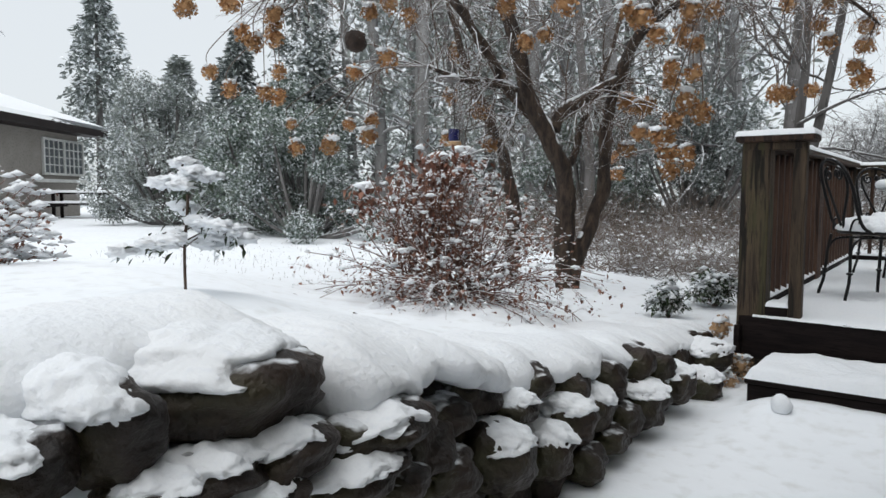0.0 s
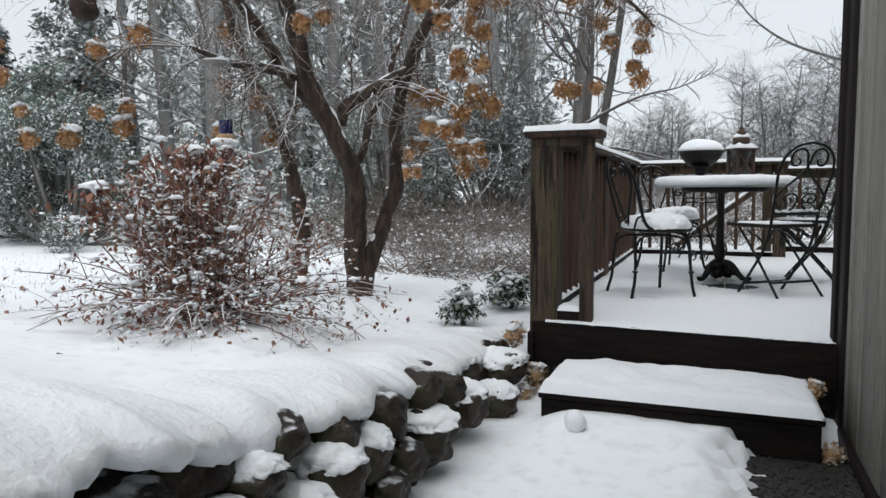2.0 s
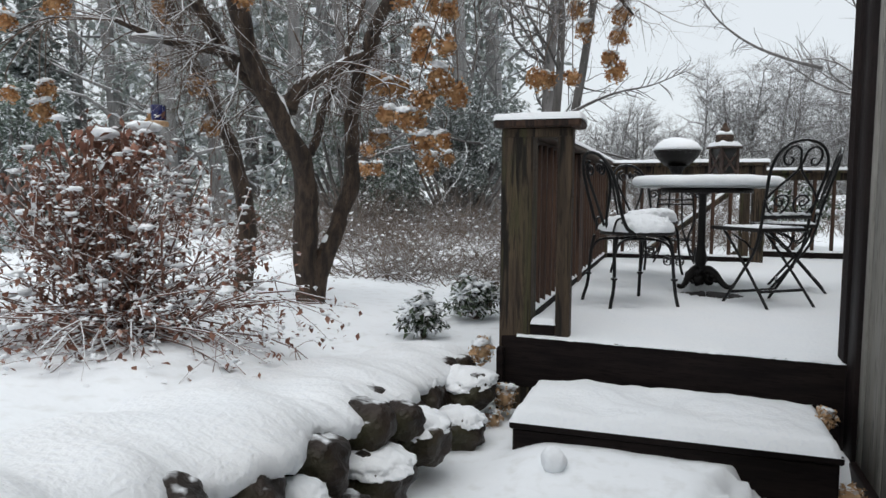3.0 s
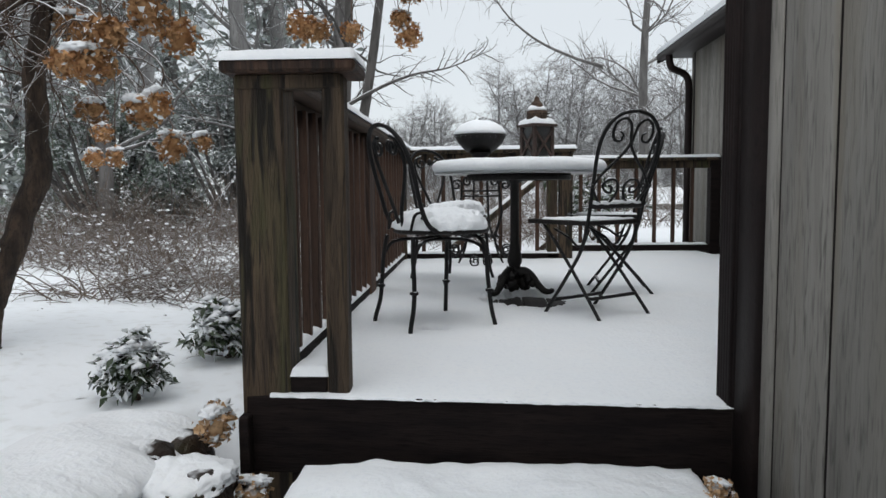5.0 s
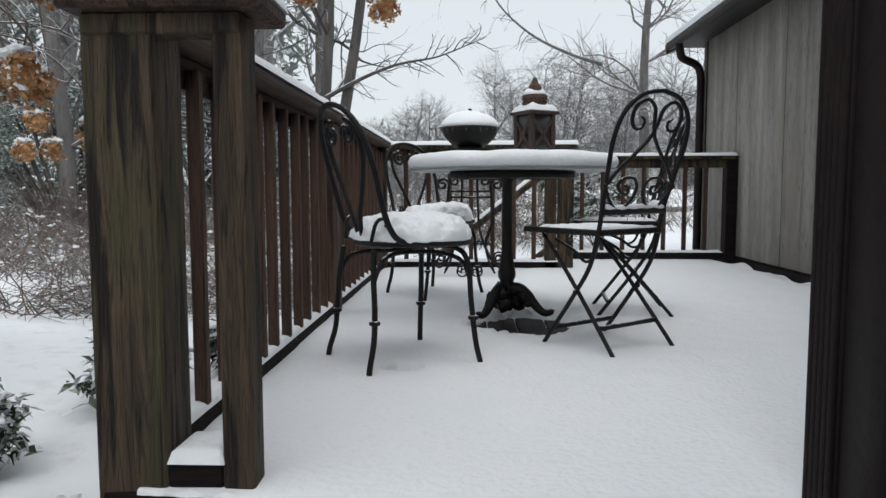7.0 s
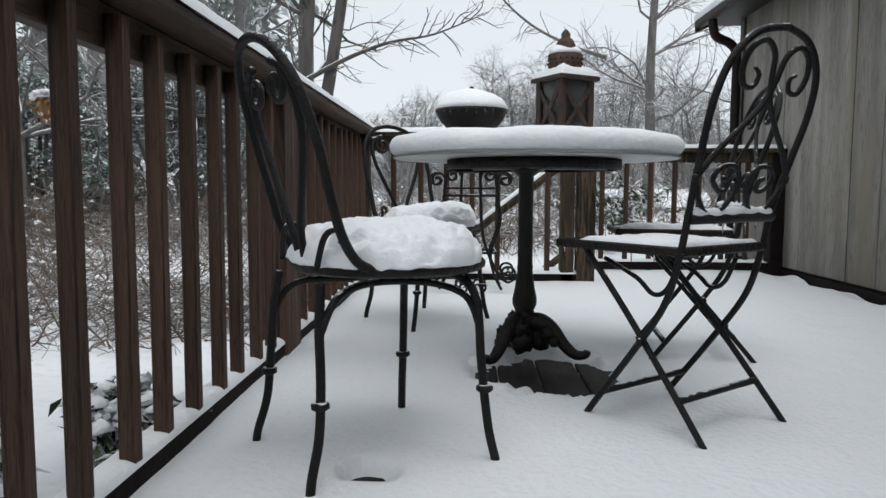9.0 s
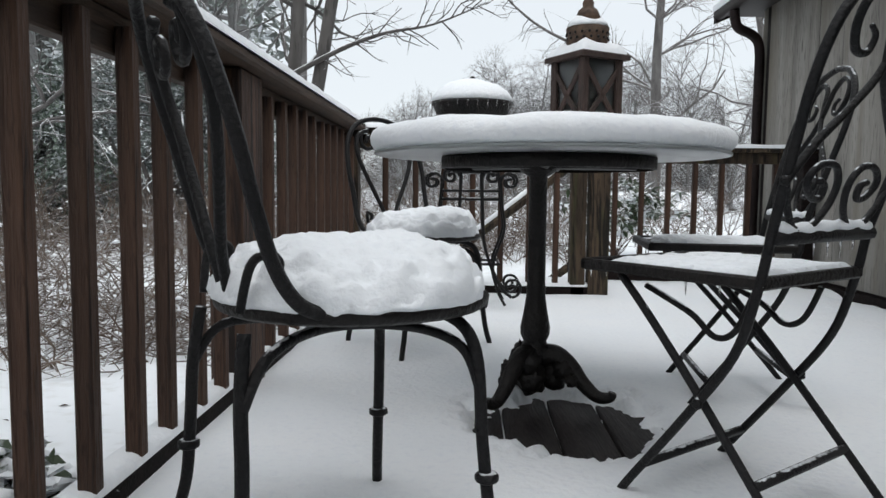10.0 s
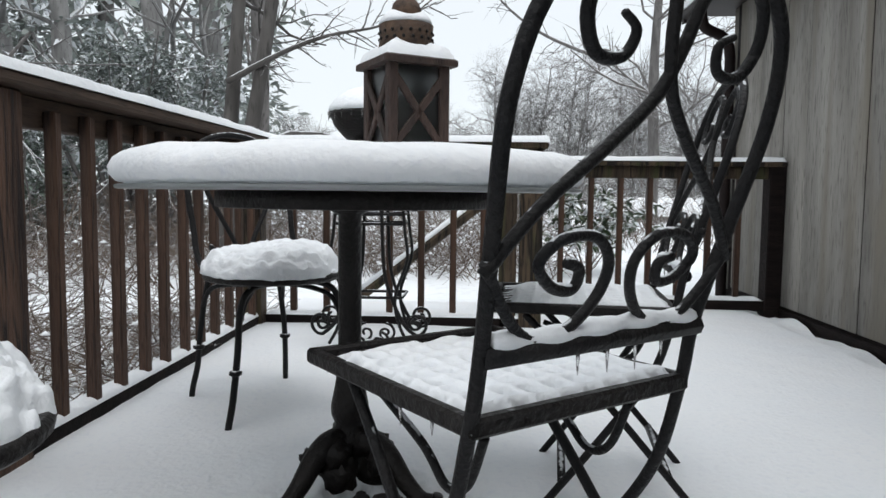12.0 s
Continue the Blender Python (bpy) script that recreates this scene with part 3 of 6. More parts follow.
for k in range(7):
    ob = new("baluster", balm)
    ob.parent = rail
    ob.location = (1.36 + 0.170 * k, 4.66, -0.045)
# stair handrail going down behind the far railing
part("handrail", Build().tube([(1.15, 4.75, 0.80), (0.15, 4.85, 0.02)], 0.035, 6), WOOD, rail, smooth=False)
part("snow_cover", Build().tube([(1.15, 4.75, 0.836), (0.15, 4.85, 0.056)], 0.026, 6), SNOW, rail)
part("handrail", Build().tube([(1.15, 4.75, 0.12), (0.35, 4.83, -0.5)], 0.03, 6), WOOD, rail, smooth=False)

# ---- wrought-iron furniture ----
def spiral(c, r0, turns, start, plane, sgn=1, n=26, shrink=0.82):
    """Points of a scroll round c that curls inwards; plane: two axis vectors."""
    u, v = plane
    out = []
    for i in range(n + 1):
        t = i / n
        a = start + sgn * turns * 2 * math.pi * t
        r = r0 * (1 - shrink * t)
        out.append(Vector(c) + u * (r * math.cos(a)) + v * (r * math.sin(a)))
    return out


def snow_cushion(rx, ry, h, centre, seed, sides=150):
    prof = []
    for i in range(36):
        a = math.pi / 2 * i / 35
        prof.append((math.cos(a) ** 0.72 if i < 35 else 0.02, math.sin(a)))
    b = Build()
    verts, faces = [], []
    c = Vector(centre)
    prof = [(0.94, -0.05)] + prof
    for r, z in prof:
        for k in range(sides):
            a = 2 * math.pi * k / sides
            d = Vector((r * rx * math.cos(a), r * ry * math.sin(a), z * h))
            s = noise.noise((d + c) * 7 + Vector((seed, 0, 0)))
            s2 = noise.noise((d + c) * 26 + Vector((seed, 3, 0)))
            dip = math.exp(-(((d.x - 0.02) / 0.06) ** 2 + ((d.y + 0.02) / 0.05) ** 2)) if z > 0.5 else 0
            s3 = noise.noise((d + c) * 55 + Vector((seed, 9, 0)))
            d += Vector((d.x * (0.07 * s + 0.03 * s2), d.y * (0.07 * s + 0.03 * s2), 0.014 * s + (0.013 * s2 + 0.010 * s3) * (0.4 if z < 0.1 else 1.25 if z < 0.75 else 0.7) - 0.02 * dip - 0.022 * max(0, s2 + s3) * dip))
            verts.append(c + d)
    for i in range(len(prof) - 1):
        for k in range(sides):
            k2 = (k + 1) % sides
            faces.append((i * sides + k, i * sides + k2, (i + 1) * sides + k2, (i + 1) * sides + k))
    faces.append(tuple((len(prof) - 1) * sides + k for k in range(sides)))
    return b.add(verts, faces)


def parlour_chair(at, label, seed):
    """Bent-iron chair; local x is forward, the seat's middle over the origin."""
    c = thing("iron_chair", label, "chair", at, "chairs round the table")
    R = 0.0098
    seat = Build()
    ring = [Vector((0.042 + 0.20 * math.cos(a), 0.195 * math.sin(a), 0.405)) for a in [2 * math.pi * k / 32 for k in range(33)]]
    seat.tube(ring, 0.013, 8, False)
    seat.lathe([(0.195, 0.395), (0.2, 0.40), (0.2, 0.41), (0.19, 0.415)], (0.042, 0, 0), 32)
    part("seat", seat, IRON_BARE, c)
    part("snow_cover", snow_cushion(0.212, 0.208, 0.098, (0.042, 0, 0.41), seed), CRUMB, c, "domed cushion of snow")
    for sx, sy in ((1, 1), (1, -1)):
        leg = Build()
        leg.tube(bend([(0.10 * sx, 0.02 * sy, 0.385), (0.145, 0.11 * sy, 0.382), (0.165, 0.158 * sy, 0.335), (0.170, 0.172 * sy, 0.2), (0.176, 0.190 * sy, 0.07), (0.184, 0.207 * sy, 0.0), (0.187, 0.211 * sy, -0.03)]), R, 8)
        leg.lathe([(0.012, 0), (0.018, 0.004), (0.018, 0.012), (0.012, 0.016)], (0.173, 0.180 * sy, 0.14), 10)
        part("leg", leg, IRON, c)
    for sy in (1, -1):
        leg = Build()
        leg.tube(bend([(-0.165, 0.12 * sy, 0.385), (-0.175, 0.135 * sy, 0.3), (-0.178, 0.148 * sy, 0.2), (-0.185, 0.155 * sy, 0.1), (-0.205, 0.165 * sy, 0.02), (-0.21, 0.168 * sy, -0.03)]), R, 8)
        leg.lathe([(0.012, 0), (0.018, 0.004), (0.018, 0.012), (0.012, 0.016)], (-0.181, 0.152 * sy, 0.15), 10)
        part("leg", leg, IRON, c)
        br = Build().tube(bend([(-0.175, 0.14 * sy, 0.29), (-0.13, 0.12 * sy, 0.355), (-0.02, 0.05 * sy, 0.368), (0.09, 0.09 * sy, 0.366), (0.150, 0.14 * sy, 0.34), (0.168, 0.165 * sy, 0.28)]), 0.008, 8)
        part("brace", br, IRON, c)
    hoop = Build()
    up = [(-0.075, 0.162, 0.408), (-0.112, 0.166, 0.428), (-0.142, 0.17, 0.475), (-0.165, 0.17, 0.55), (-0.192, 0.175, 0.65), (-0.225, 0.158, 0.755), (-0.252, 0.095, 0.825), (-0.263, 0.0, 0.848)]
    hoop.tube(bend(up + [(x, -y, z) for x, y, z in up[-2::-1]]), 0.0098, 9)
    part("back_hoop", hoop, IRON, c)
    U2, V2 = Vector((0, 1, 0)), Vector((-0.15, 0, 1)).normalized()
    for sy in (1, -1):
        part("back_stay", Build().tube(bend([(-0.155, 0.012 * sy, 0.42), (-0.17, 0.03 * sy, 0.49), (-0.19, 0.10 * sy, 0.63), (-0.208, 0.125 * sy, 0.71), (-0.228, 0.11 * sy, 0.775), (-0.236, 0.06 * sy, 0.80)]), 0.0085, 8), IRON, c)
        part("scroll", Build().tube(spiral((-0.226, 0.062 * sy, 0.757), 0.043, 1.35, math.pi / 2, (U2 * sy, V2), -1), 0.0075, 7), IRON, c)
        part("arm_scroll", Build().tube(bend([(-0.165, 0.10 * sy, 0.41), (-0.155, 0.115 * sy, 0.47), (-0.135, 0.125 * sy, 0.486), (-0.118, 0.12 * sy, 0.474), (-0.124, 0.12 * sy, 0.458)]), 0.0065, 7), IRON, c)
    part("boss", Build().blob((-0.212, 0, 0.765), (0.015, 0.02, 0.025), 2, 0.2, 1.5, 2), IRON, c)
    return c


parlour_chair(pose(0.193, 1.100, 0, 0, 0, 33.5), "black wrought-iron parlour chair with a thick cushion of snow", 3)
parlour_chair(pose(0.215, 2.65, 0, 0, 0, -47.5), "black wrought-iron parlour chair heaped with snow beside the railing", 11)


def bistro_chair(at, label, group="chairs round the table"):
    """Folding chair; local x forward, feet centred on the origin."""
    c = thing("folding_chair", label, "chair", at, group)
    W = 0.168
    R = 0.0084
    for s in (1, -1):
        side = Build()
        side.tube(bend([(0.175, W * s, -0.03), (0.16, W * s, 0.0), (0.03, W * s, 0.17), (-0.06, W * s, 0.30), (-0.098, W * s, 0.42), (-0.116, W * s, 0.51), (-0.150, W * 1.09 * s, 0.63), (-0.184, W * 1.16 * s, 0.745), (-0.210, W * 1.02 * s, 0.835), (-0.226, W * 0.60 * s, 0.895), (-0.232, 0, 0.915)]), R, 9)
        part("back_post", side, IRON, c)
        leg = Build().tube(bend([(-0.185, W * 0.98 * s, -0.03), (-0.17, W * 0.98 * s, 0.0), (0.0, W * 0.92 * s, 0.20), (0.12, W * 0.88 * s, 0.33), (0.20, W * 0.86 * s, 0.41)]), R * 0.95, 9)
        part("leg", leg, IRON, c)
        part("seat_hanger", Build().tube(bend([(-0.06, W * 0.7 * s, 0.395), (-0.03, W * 0.7 * s, 0.33), (0.01, W * 0.7 * s, 0.315), (0.06, W * 0.7 * s, 0.35), (0.16, W * 0.7 * s, 0.39)]), 0.006, 7), IRON, c)
        part("rivet", Build().blob((-0.0, W * 1.04 * s, 0.205), (0.012, 0.008, 0.012), 1, 0.05, 1, 1), IRON, c)
    part("stretcher", Build().tube([(-0.10, -W * 0.95, 0.085), (-0.10, W * 0.95, 0.085)], 0.009, 8), IRON, c)
    part("stretcher", Build().tube([(0.115, -W, 0.06), (0.115, W, 0.06)], 0.009, 8), IRON, c)
    part("crossbar", Build().tube([(-0.118, -W, 0.50), (-0.118, W, 0.50)], 0.0125, 8), IRON, c)
    frame_b = Build()
    corners = [(0.275, W * 0.98), (0.275, -W * 0.98), (-0.10, -W * 0.98), (-0.10, W * 0.98), (0.275, W * 0.98)]
    for i in range(4):
        (x0, y0), (x1, y1) = corners[i], corners[i + 1]
        frame_b.box(min(x0, x1) - 0.009, max(x0, x1) + 0.009, min(y0, y1) - 0.009, max(y0, y1) + 0.009, 0.414, 0.436, 0.004)
    part("seat_frame", frame_b, IRON_BARE, c, smooth=False)
    mesh_b = Build()
    for k in range(1, 10):
        x = -0.10 + 0.0375 * k
        mesh_b.box(x - 0.004, x + 0.004, -W * 0.96, W * 0.96, 0.420, 0.428, 0.001)
    for k in range(1, 9):
        y = -W * 0.98 + W * 1.96 * k / 9
        mesh_b.box(-0.10, 0.275, y - 0.004, y + 0.004, 0.420, 0.4285, 0.001)
    part("seat_lattice", mesh_b, IRON_BARE, c, smooth=False)

    def lay(x, y):
        e = min(x + 0.110, 0.284 - x, W * 1.04 - y, y + W * 1.04) / 0.03
        e = sm(max(0.0, min(1.0, e)))
        d = (math.cos((x + 0.10) / 0.0375 * math.pi) * math.cos((y + W * 0.98) / (W * 1.96 / 9) * math.pi)) ** 2
        bare = sm((x - 0.20 + 0.03 * nz(x, y, 18, 2)) / 0.05)
        return max(0.4215, 0.428 + 0.015 * e + 0.006 * nz(x, y, 14, 5) - 0.042 * d - 0.014 * bare)
    part("snow_cover", grid([-0.108 + 0.0043 * i for i in range(91)], [W * 1.03 * (-1 + 2 * j / 80) for j in range(81)], lay), CRUMB, c, "dimpled layer of snow")
    U, V = Vector((0, 1, 0)), Vector((-0.2, 0, 0.98)).normalized()

    def q(y, z):
        if z > 0.58:
            y, z = y * 1.12, 0.58 + (z - 0.58) * 0.80
        return Vector((-0.113 - 0.285 * (z - 0.5) - 0.004, y, z))
    for s in (1, -1):
        part("cross_scroll", Build().tube(bend([q(0.168 * s, 0.585), q(0.12 * s, 0.665), q(0.06 * s, 0.735), q(0.012 * s, 0.80), q(-0.008 * s, 0.86), q(-0.022 * s, 0.925), q(-0.062 * s, 0.955), q(-0.104 * s, 0.93), q(-0.116 * s, 0.88), q(-0.098 * s, 0.838), q(-0.066 * s, 0.838), q(-0.056 * s, 0.868), q(-0.075 * s, 0.884)], 5), [0.0069] * 45 + [0.0069 - 0.00018 * i for i in range(16)], 8), IRON, c)
        part("low_scroll", Build().tube(bend([q(0.168 * s, 0.60), q(0.152 * s, 0.545), q(0.112 * s, 0.513), q(0.062 * s, 0.518), q(0.028 * s, 0.55), q(0.018 * s, 0.59), q(0.042 * s, 0.625), q(0.084 * s, 0.625), q(0.108 * s, 0.595), q(0.096 * s, 0.566), q(0.066 * s, 0.563), q(0.056 * s, 0.584), q(0.074 * s, 0.594)], 5), 0.0063, 8), IRON, c)
    part("snow_cover", Build().tube(bend([(-0.118, -W * 0.95, 0.512), (-0.118, -0.05, 0.516), (-0.118, 0.06, 0.512), (-0.118, W * 0.95, 0.514)], 12), [0.0085 + 0.004 * abs(math.sin(k * 0.43)) for k in range(37)], 8), SNOW, c)
    for k in range(13):
        y = W * (-0.95 + 1.9 * ((k * 0.618) % 1))
        x, z = ((-0.105, 0.416), (-0.118, 0.488), (0.28, 0.416))[k % 3] if k % 3 else (-0.06 + 0.3 * ((k * 0.37) % 1), 0.416)
        if k % 3 == 0:
            y = W * (0.98 if k % 2 else -0.98)
        part("icicle", Build().tube([(x, y, z), (x, y, z - 0.012), (x, y, z - 0.016 - 0.016 * ((k * 0.41) % 1))], [0.0024, 0.0017, 0.0004], 6), ICE, c)
    return c


bistro_chair(pose(0.944, 1.354, 0, 0, 0, 128), "black folding iron bistro chair with scrolled back, dimpled snow on seat")
bistro_chair(pose(1.19, 2.075, 0, 0, 0, 174), "black folding iron bistro chair with snowy lattice seat behind table")

# ---- table ----
TX, TY = 0.618, 1.972
table = thing("round_table", "black cast-iron pedestal table under a thick disc of snow", "table", pose(TX, TY, 0))
tb = Build()
tb.lathe([(0.280, 0.628), (0.288, 0.630), (0.288, 0.660), (0.280, 0.662), (0.273, 0.660), (0.273, 0.632)], (0, 0, 0), 48)
tb.f = tb.f[:-2]
part("apron_ring", tb, IRON_BARE, table)
sp = Build()
for k in range(3):
    a = math.pi * k / 3 + 0.3
    d = Vector((math.cos(a), math.sin(a), 0)) * 0.27
    sp.tube([d + Vector((0, 0, 0.642)), -d + Vector((0, 0, 0.642))], 0.012, 6)
part("spider", sp, IRON_BARE, table)
part("tabletop", Build().lathe([(0.462, 0.662), (0.468, 0.664), (0.468, 0.669), (0.462, 0.671)], (0, 0, 0), 64), GLASS, table, "clear glass disc")
ped = Build().lathe([(0.045, 0.10), (0.048, 0.12), (0.038, 0.135), (0.032, 0.15), (0.041, 0.17), (0.042, 0.19), (0.034, 0.23), (0.028, 0.27), (0.026, 0.29), (0.028, 0.30), (0.0255, 0.31), (0.0255, 0.61), (0.05, 0.625), (0.06, 0.642)], (0, 0, 0), 20, ripple=0.0)
part("pedestal", ped, IRON_BARE, table).location = (-0.02, 0.03, 0)
for k in range(3):
    a = radians((-24, -128, 100)[k])
    m = Matrix.Rotation(a, 4, "Z")
    ft = Build()
    pts = bend([(0.02, 0, 0.11), (0.06, 0, 0.115), (0.10, 0, 0.092), (0.14, 0, 0.045), (0.18, 0, 0.014), (0.215, 0, 0.016), (0.222, 0, 0.03)])
    ft.tube([m @ p for p in pts], [0.036 - 0.025 * (i / (len(pts) - 1)) ** 0.7 for i in range(len(pts))], 12)
    for i, (x, z, r) in enumerate(((0.06, 0.095, 0.034), (0.09, 0.08, 0.026), (0.05, 0.055, 0.04), (0.115, 0.055, 0.018))):
        ft.blob(m @ Vector((x, 0.02 * (-1) ** i, z)), (r, r * 0.8, r * 1.1), k * 5 + i, 0.45, 2.6, 3)
    part("claw_foot", ft, IRON_BARE, table, "leafy cast claw foot").location = (-0.02, 0.03, 0)
prof = [(0.45, 0.671), (0.474, 0.676), (0.484, 0.688), (0.486, 0.702), (0.478, 0.718), (0.462, 0.729), (0.43, 0.737), (0.37, 0.742), (0.28, 0.745), (0.17, 0.747), (0.06, 0.748), (0.01, 0.748)]
rim = Build()
sides = 96
for i, (r, z) in enumerate(prof):
    for k in range(sides):
        a = 2 * math.pi * k / sides
        p = Vector((0.98 * r * math.cos(a), 0.98 * r * math.sin(a), z))
        s = noise.noise(p * 6) + 0.5 * noise.noise(p * 19)
        g = min(1, i / 3)
        rim.v.append((p.x * (1 + 0.012 * s), p.y * (1 + 0.012 * s), z + 0.007 * s * g))
for i in range(len(prof) - 1):
    for k in range(sides):
        k2 = (k + 1) % sides
        rim.f.append((i * sides + k, i * sides + k2, (i + 1) * sides + k2, (i + 1) * sides + k))
rim.f.append(tuple((len(prof) - 1) * sides + k for k in range(sides)))
rim.f.append(tuple(range(sides))[::-1])
tagged(obj("snow_disc", rim, SNOW), "thick round slab of fresh snow on the table", "snow", kind="stuff").location = (TX, TY, 0)

# ---- lantern on the table ----
lantern = thing("lantern", "dark wooden lantern with rusty pierced top and snow", "lantern", pose(0.720, 1.985, 0.735, 0, 0, 31))
HB = 0.058
for sx in (-1, 1):
    for sy in (-1, 1):
        part("corner_post", Build().box(sx * HB - 0.011, sx * HB + 0.011, sy * HB - 0.011, sy * HB + 0.011, -0.03, 0.185, 0.003), LANTERN, lantern, smooth=False)
part("base", Build().box(-0.073, 0.073, -0.073, 0.073, -0.03, 0.02, 0.004), LANTERN, lantern, smooth=False)
for k in range(4):
    m = Matrix.Rotation(k * math.pi / 2, 4, "Z")
    part("pane", Build().box(-HB, HB, -HB - 0.001, -HB + 0.002, 0.015, 0.184, 0.0005, m), CLEAR, lantern, smooth=False)
    for s in (-1, 1):
        br = Build()
        ang = math.atan2(0.15, 2 * HB) * s
        mm = m @ Matrix.Translation((0, -HB - 0.006, 0.09)) @ Matrix.Rotation(-ang, 4, "Y")
        br.box(-0.088, 0.088, -0.004, 0.004, -0.008, 0.008, 0.002, mm)
        part("cross_brace", br, LANTERN, lantern, smooth=False)
roof = Build()
roof.add([(-0.081, -0.081, 0.184), (0.081, -0.081, 0.184), (0.081, 0.081, 0.184), (-0.081, 0.081, 0.184), (-0.081, -0.081, 0.196), (0.081, -0.081, 0.196), (0.081, 0.081, 0.196), (-0.081, 0.081, 0.196),
          (-0.045, -0.045, 0.222), (0.045, -0.045, 0.222), (0.045, 0.045, 0.222), (-0.045, 0.045, 0.222)],
         [(3, 2, 1, 0), (0, 1, 5, 4), (1, 2, 6, 5), (2, 3, 7, 6), (3, 0, 4, 7), (4, 5, 9, 8), (5, 6, 10, 9), (6, 7, 11, 10), (7, 4, 8, 11), (8, 9, 10, 11)])
part("roof", roof, LANTERN, lantern, smooth=False)
sn = Build()
n = 24
for j in range(n + 1):
    for i in range(n + 1):
        x, y = -0.080 + 0.160 * i / n, -0.080 + 0.160 * j / n
        d = max(abs(x), abs(y))
        z = 0.194 + 0.030 * min(1, (0.081 - d) / 0.045) + 0.016 * sm((0.081 - d) / 0.014) + 0.006 * nz(x, y, 40, 3)
        sn.v.append((x, y, z - (0.006 if d > 0.077 else 0)))
for j in range(n):
    for i in range(n):
        k = j * (n + 1) + i
        sn.f.append((k, k + 1, k + n + 2, k + n + 1))
part("snow_cover", sn, SNOW, lantern)
part("pierced_collar", Build().lathe([(0.05, 0.222), (0.058, 0.226), (0.055, 0.25), (0.058, 0.272), (0.05, 0.276)], (0, 0, 0), 20), RUST, lantern, "rusty pierced metal collar")
holes = Build()
for k in range(36):
    a = 2 * math.pi * (k + 0.5 * (k % 2)) / 36
    holes.blob((0.0555 * math.cos(a), 0.0555 * math.sin(a), 0.242 + 0.014 * (k % 2)), (0.0042, 0.0042, 0.0046), k, 0.1, 1, 1)
part("piercing", holes, IRON_BARE, lantern, "dark pierced holes")["kind"] = "stuff"
part("snow_cover", Build().lathe([(0.054, 0.274), (0.05, 0.286), (0.035, 0.294), (0.01, 0.296)], (0, 0, 0), 16, 0.1), SNOW, lantern)
part("finial", Build().lathe([(0.028, 0.285), (0.034, 0.30), (0.026, 0.32), (0.014, 0.33), (0.016, 0.34), (0.008, 0.352), (0.004, 0.356)], (0, 0, 0), 14), RUST, lantern)
part("candle", Build().lathe([(0.032, 0.02), (0.034, 0.03), (0.033, 0.12), (0.02, 0.125)], (0, 0, 0), 16), WHITEPAINT, lantern, "white pillar candle")

# ---- plant stand and bowl ----
stand = thing("plant_stand", "black wrought-iron plant stand with scrolled feet", "plant stand", pose(0.42, 3.50, 0, 0, 0, 0))
UX, UZ = Vector((1, 0, 0)), Vector((0, 0, 1))
for y in (-0.10, 0.10):
    for s in (1, -1):
        lg = Build()
        lg.tube(bend([(0.05 * s, y, 0.66), (0.055 * s, y, 0.5), (0.07 * s, y, 0.3), (0.14 * s, y, 0.12), (0.20 * s, y, 0.06)]), 0.008, 7)
        lg.tube(spiral((0.20 * s, y, 0.11), 0.05, 1.5, -math.pi / 2, (UX * s, UZ), 1), 0.007, 7)
        lg.tube(spiral((0.10 * s, y, 0.64), 0.042, 1.5, math.pi, (UX * s, UZ), -1), 0.007, 7)
        lg.tube(spiral((0.185 * s, y, 0.615), 0.045, 1.4, math.pi, (UX * s, UZ), -1), 0.007, 7)
        lg.tube(bend([(0.14 * s, y, 0.615), (0.15 * s, y, 0.5), (0.16 * s, y, 0.38), (0.11 * s, y, 0.22), (0.13 * s, y, 0.1), (0.17 * s, y, 0.02)]), 0.007, 7)
        part("leg", lg, IRON, stand)
        part("scroll", Build().tube(spiral((0.045 * s, y, 0.03), 0.045, 1.4, math.pi / 2, (UX * s, UZ), -1), 0.006, 7), IRON, stand)
for z in (0.22, 0.53, 0.57):
    for y in (-0.10, 0.10):
        part("rung", Build().tube([(-0.14, y, z), (0.14, y, z)], 0.007, 6), IRON, stand)
    for x in (-0.14, 0.14):
        part("rung", Build().tube([(x, -0.1, z), (x, 0.1, z)], 0.006, 6), IRON, stand)
part("column", Build().lathe([(0.13, 0.655), (0.135, 0.66), (0.13, 0.67), (0.05, 0.68), (0.045, 0.80), (0.07, 0.85), (0.09, 0.86)], (0, 0, 0), 20), IRON, stand)
bowl = thing("planter_bowl", "dark iron planter bowl domed with snow on a stand", "planter", pose(0.42, 3.56, 0.86))
part("bowl", Build().lathe([(0.07, 0.0), (0.10, 0.01), (0.14, 0.045), (0.175, 0.085), (0.19, 0.12), (0.20, 0.128), (0.20, 0.142), (0.185, 0.145)], (0, 0, 0), 32, ripple=0.008), IRON_BARE, bowl)
part("snow_cover", Build().lathe([(0.195, 0.140), (0.205, 0.15), (0.20, 0.17), (0.17, 0.205), (0.12, 0.235), (0.06, 0.248), (0.01, 0.252)], (0, 0, 0), 32, 0.02), SNOW, bowl)
part("finial", Build().lathe([(0.012, 0.24), (0.014, 0.265), (0.008, 0.272)], (0, 0, 0), 10), IRON, bowl)
for k in range(26):
    a = 2 * math.pi * k / 26
    part("icicle", Build().tube([(0.2 * math.cos(a), 0.2 * math.sin(a), 0.145), (0.2 * math.cos(a), 0.2 * math.sin(a), 0.118 - 0.02 * ((k * 0.618) % 1))], [0.005, 0.001], 5), ICE, bowl)

# ---- dry-stone retaining wall ----
wall_garden = thing("wall_garden", "dry-stacked field-stone retaining wall with snow on every ledge", "retaining wall", kind="structure")


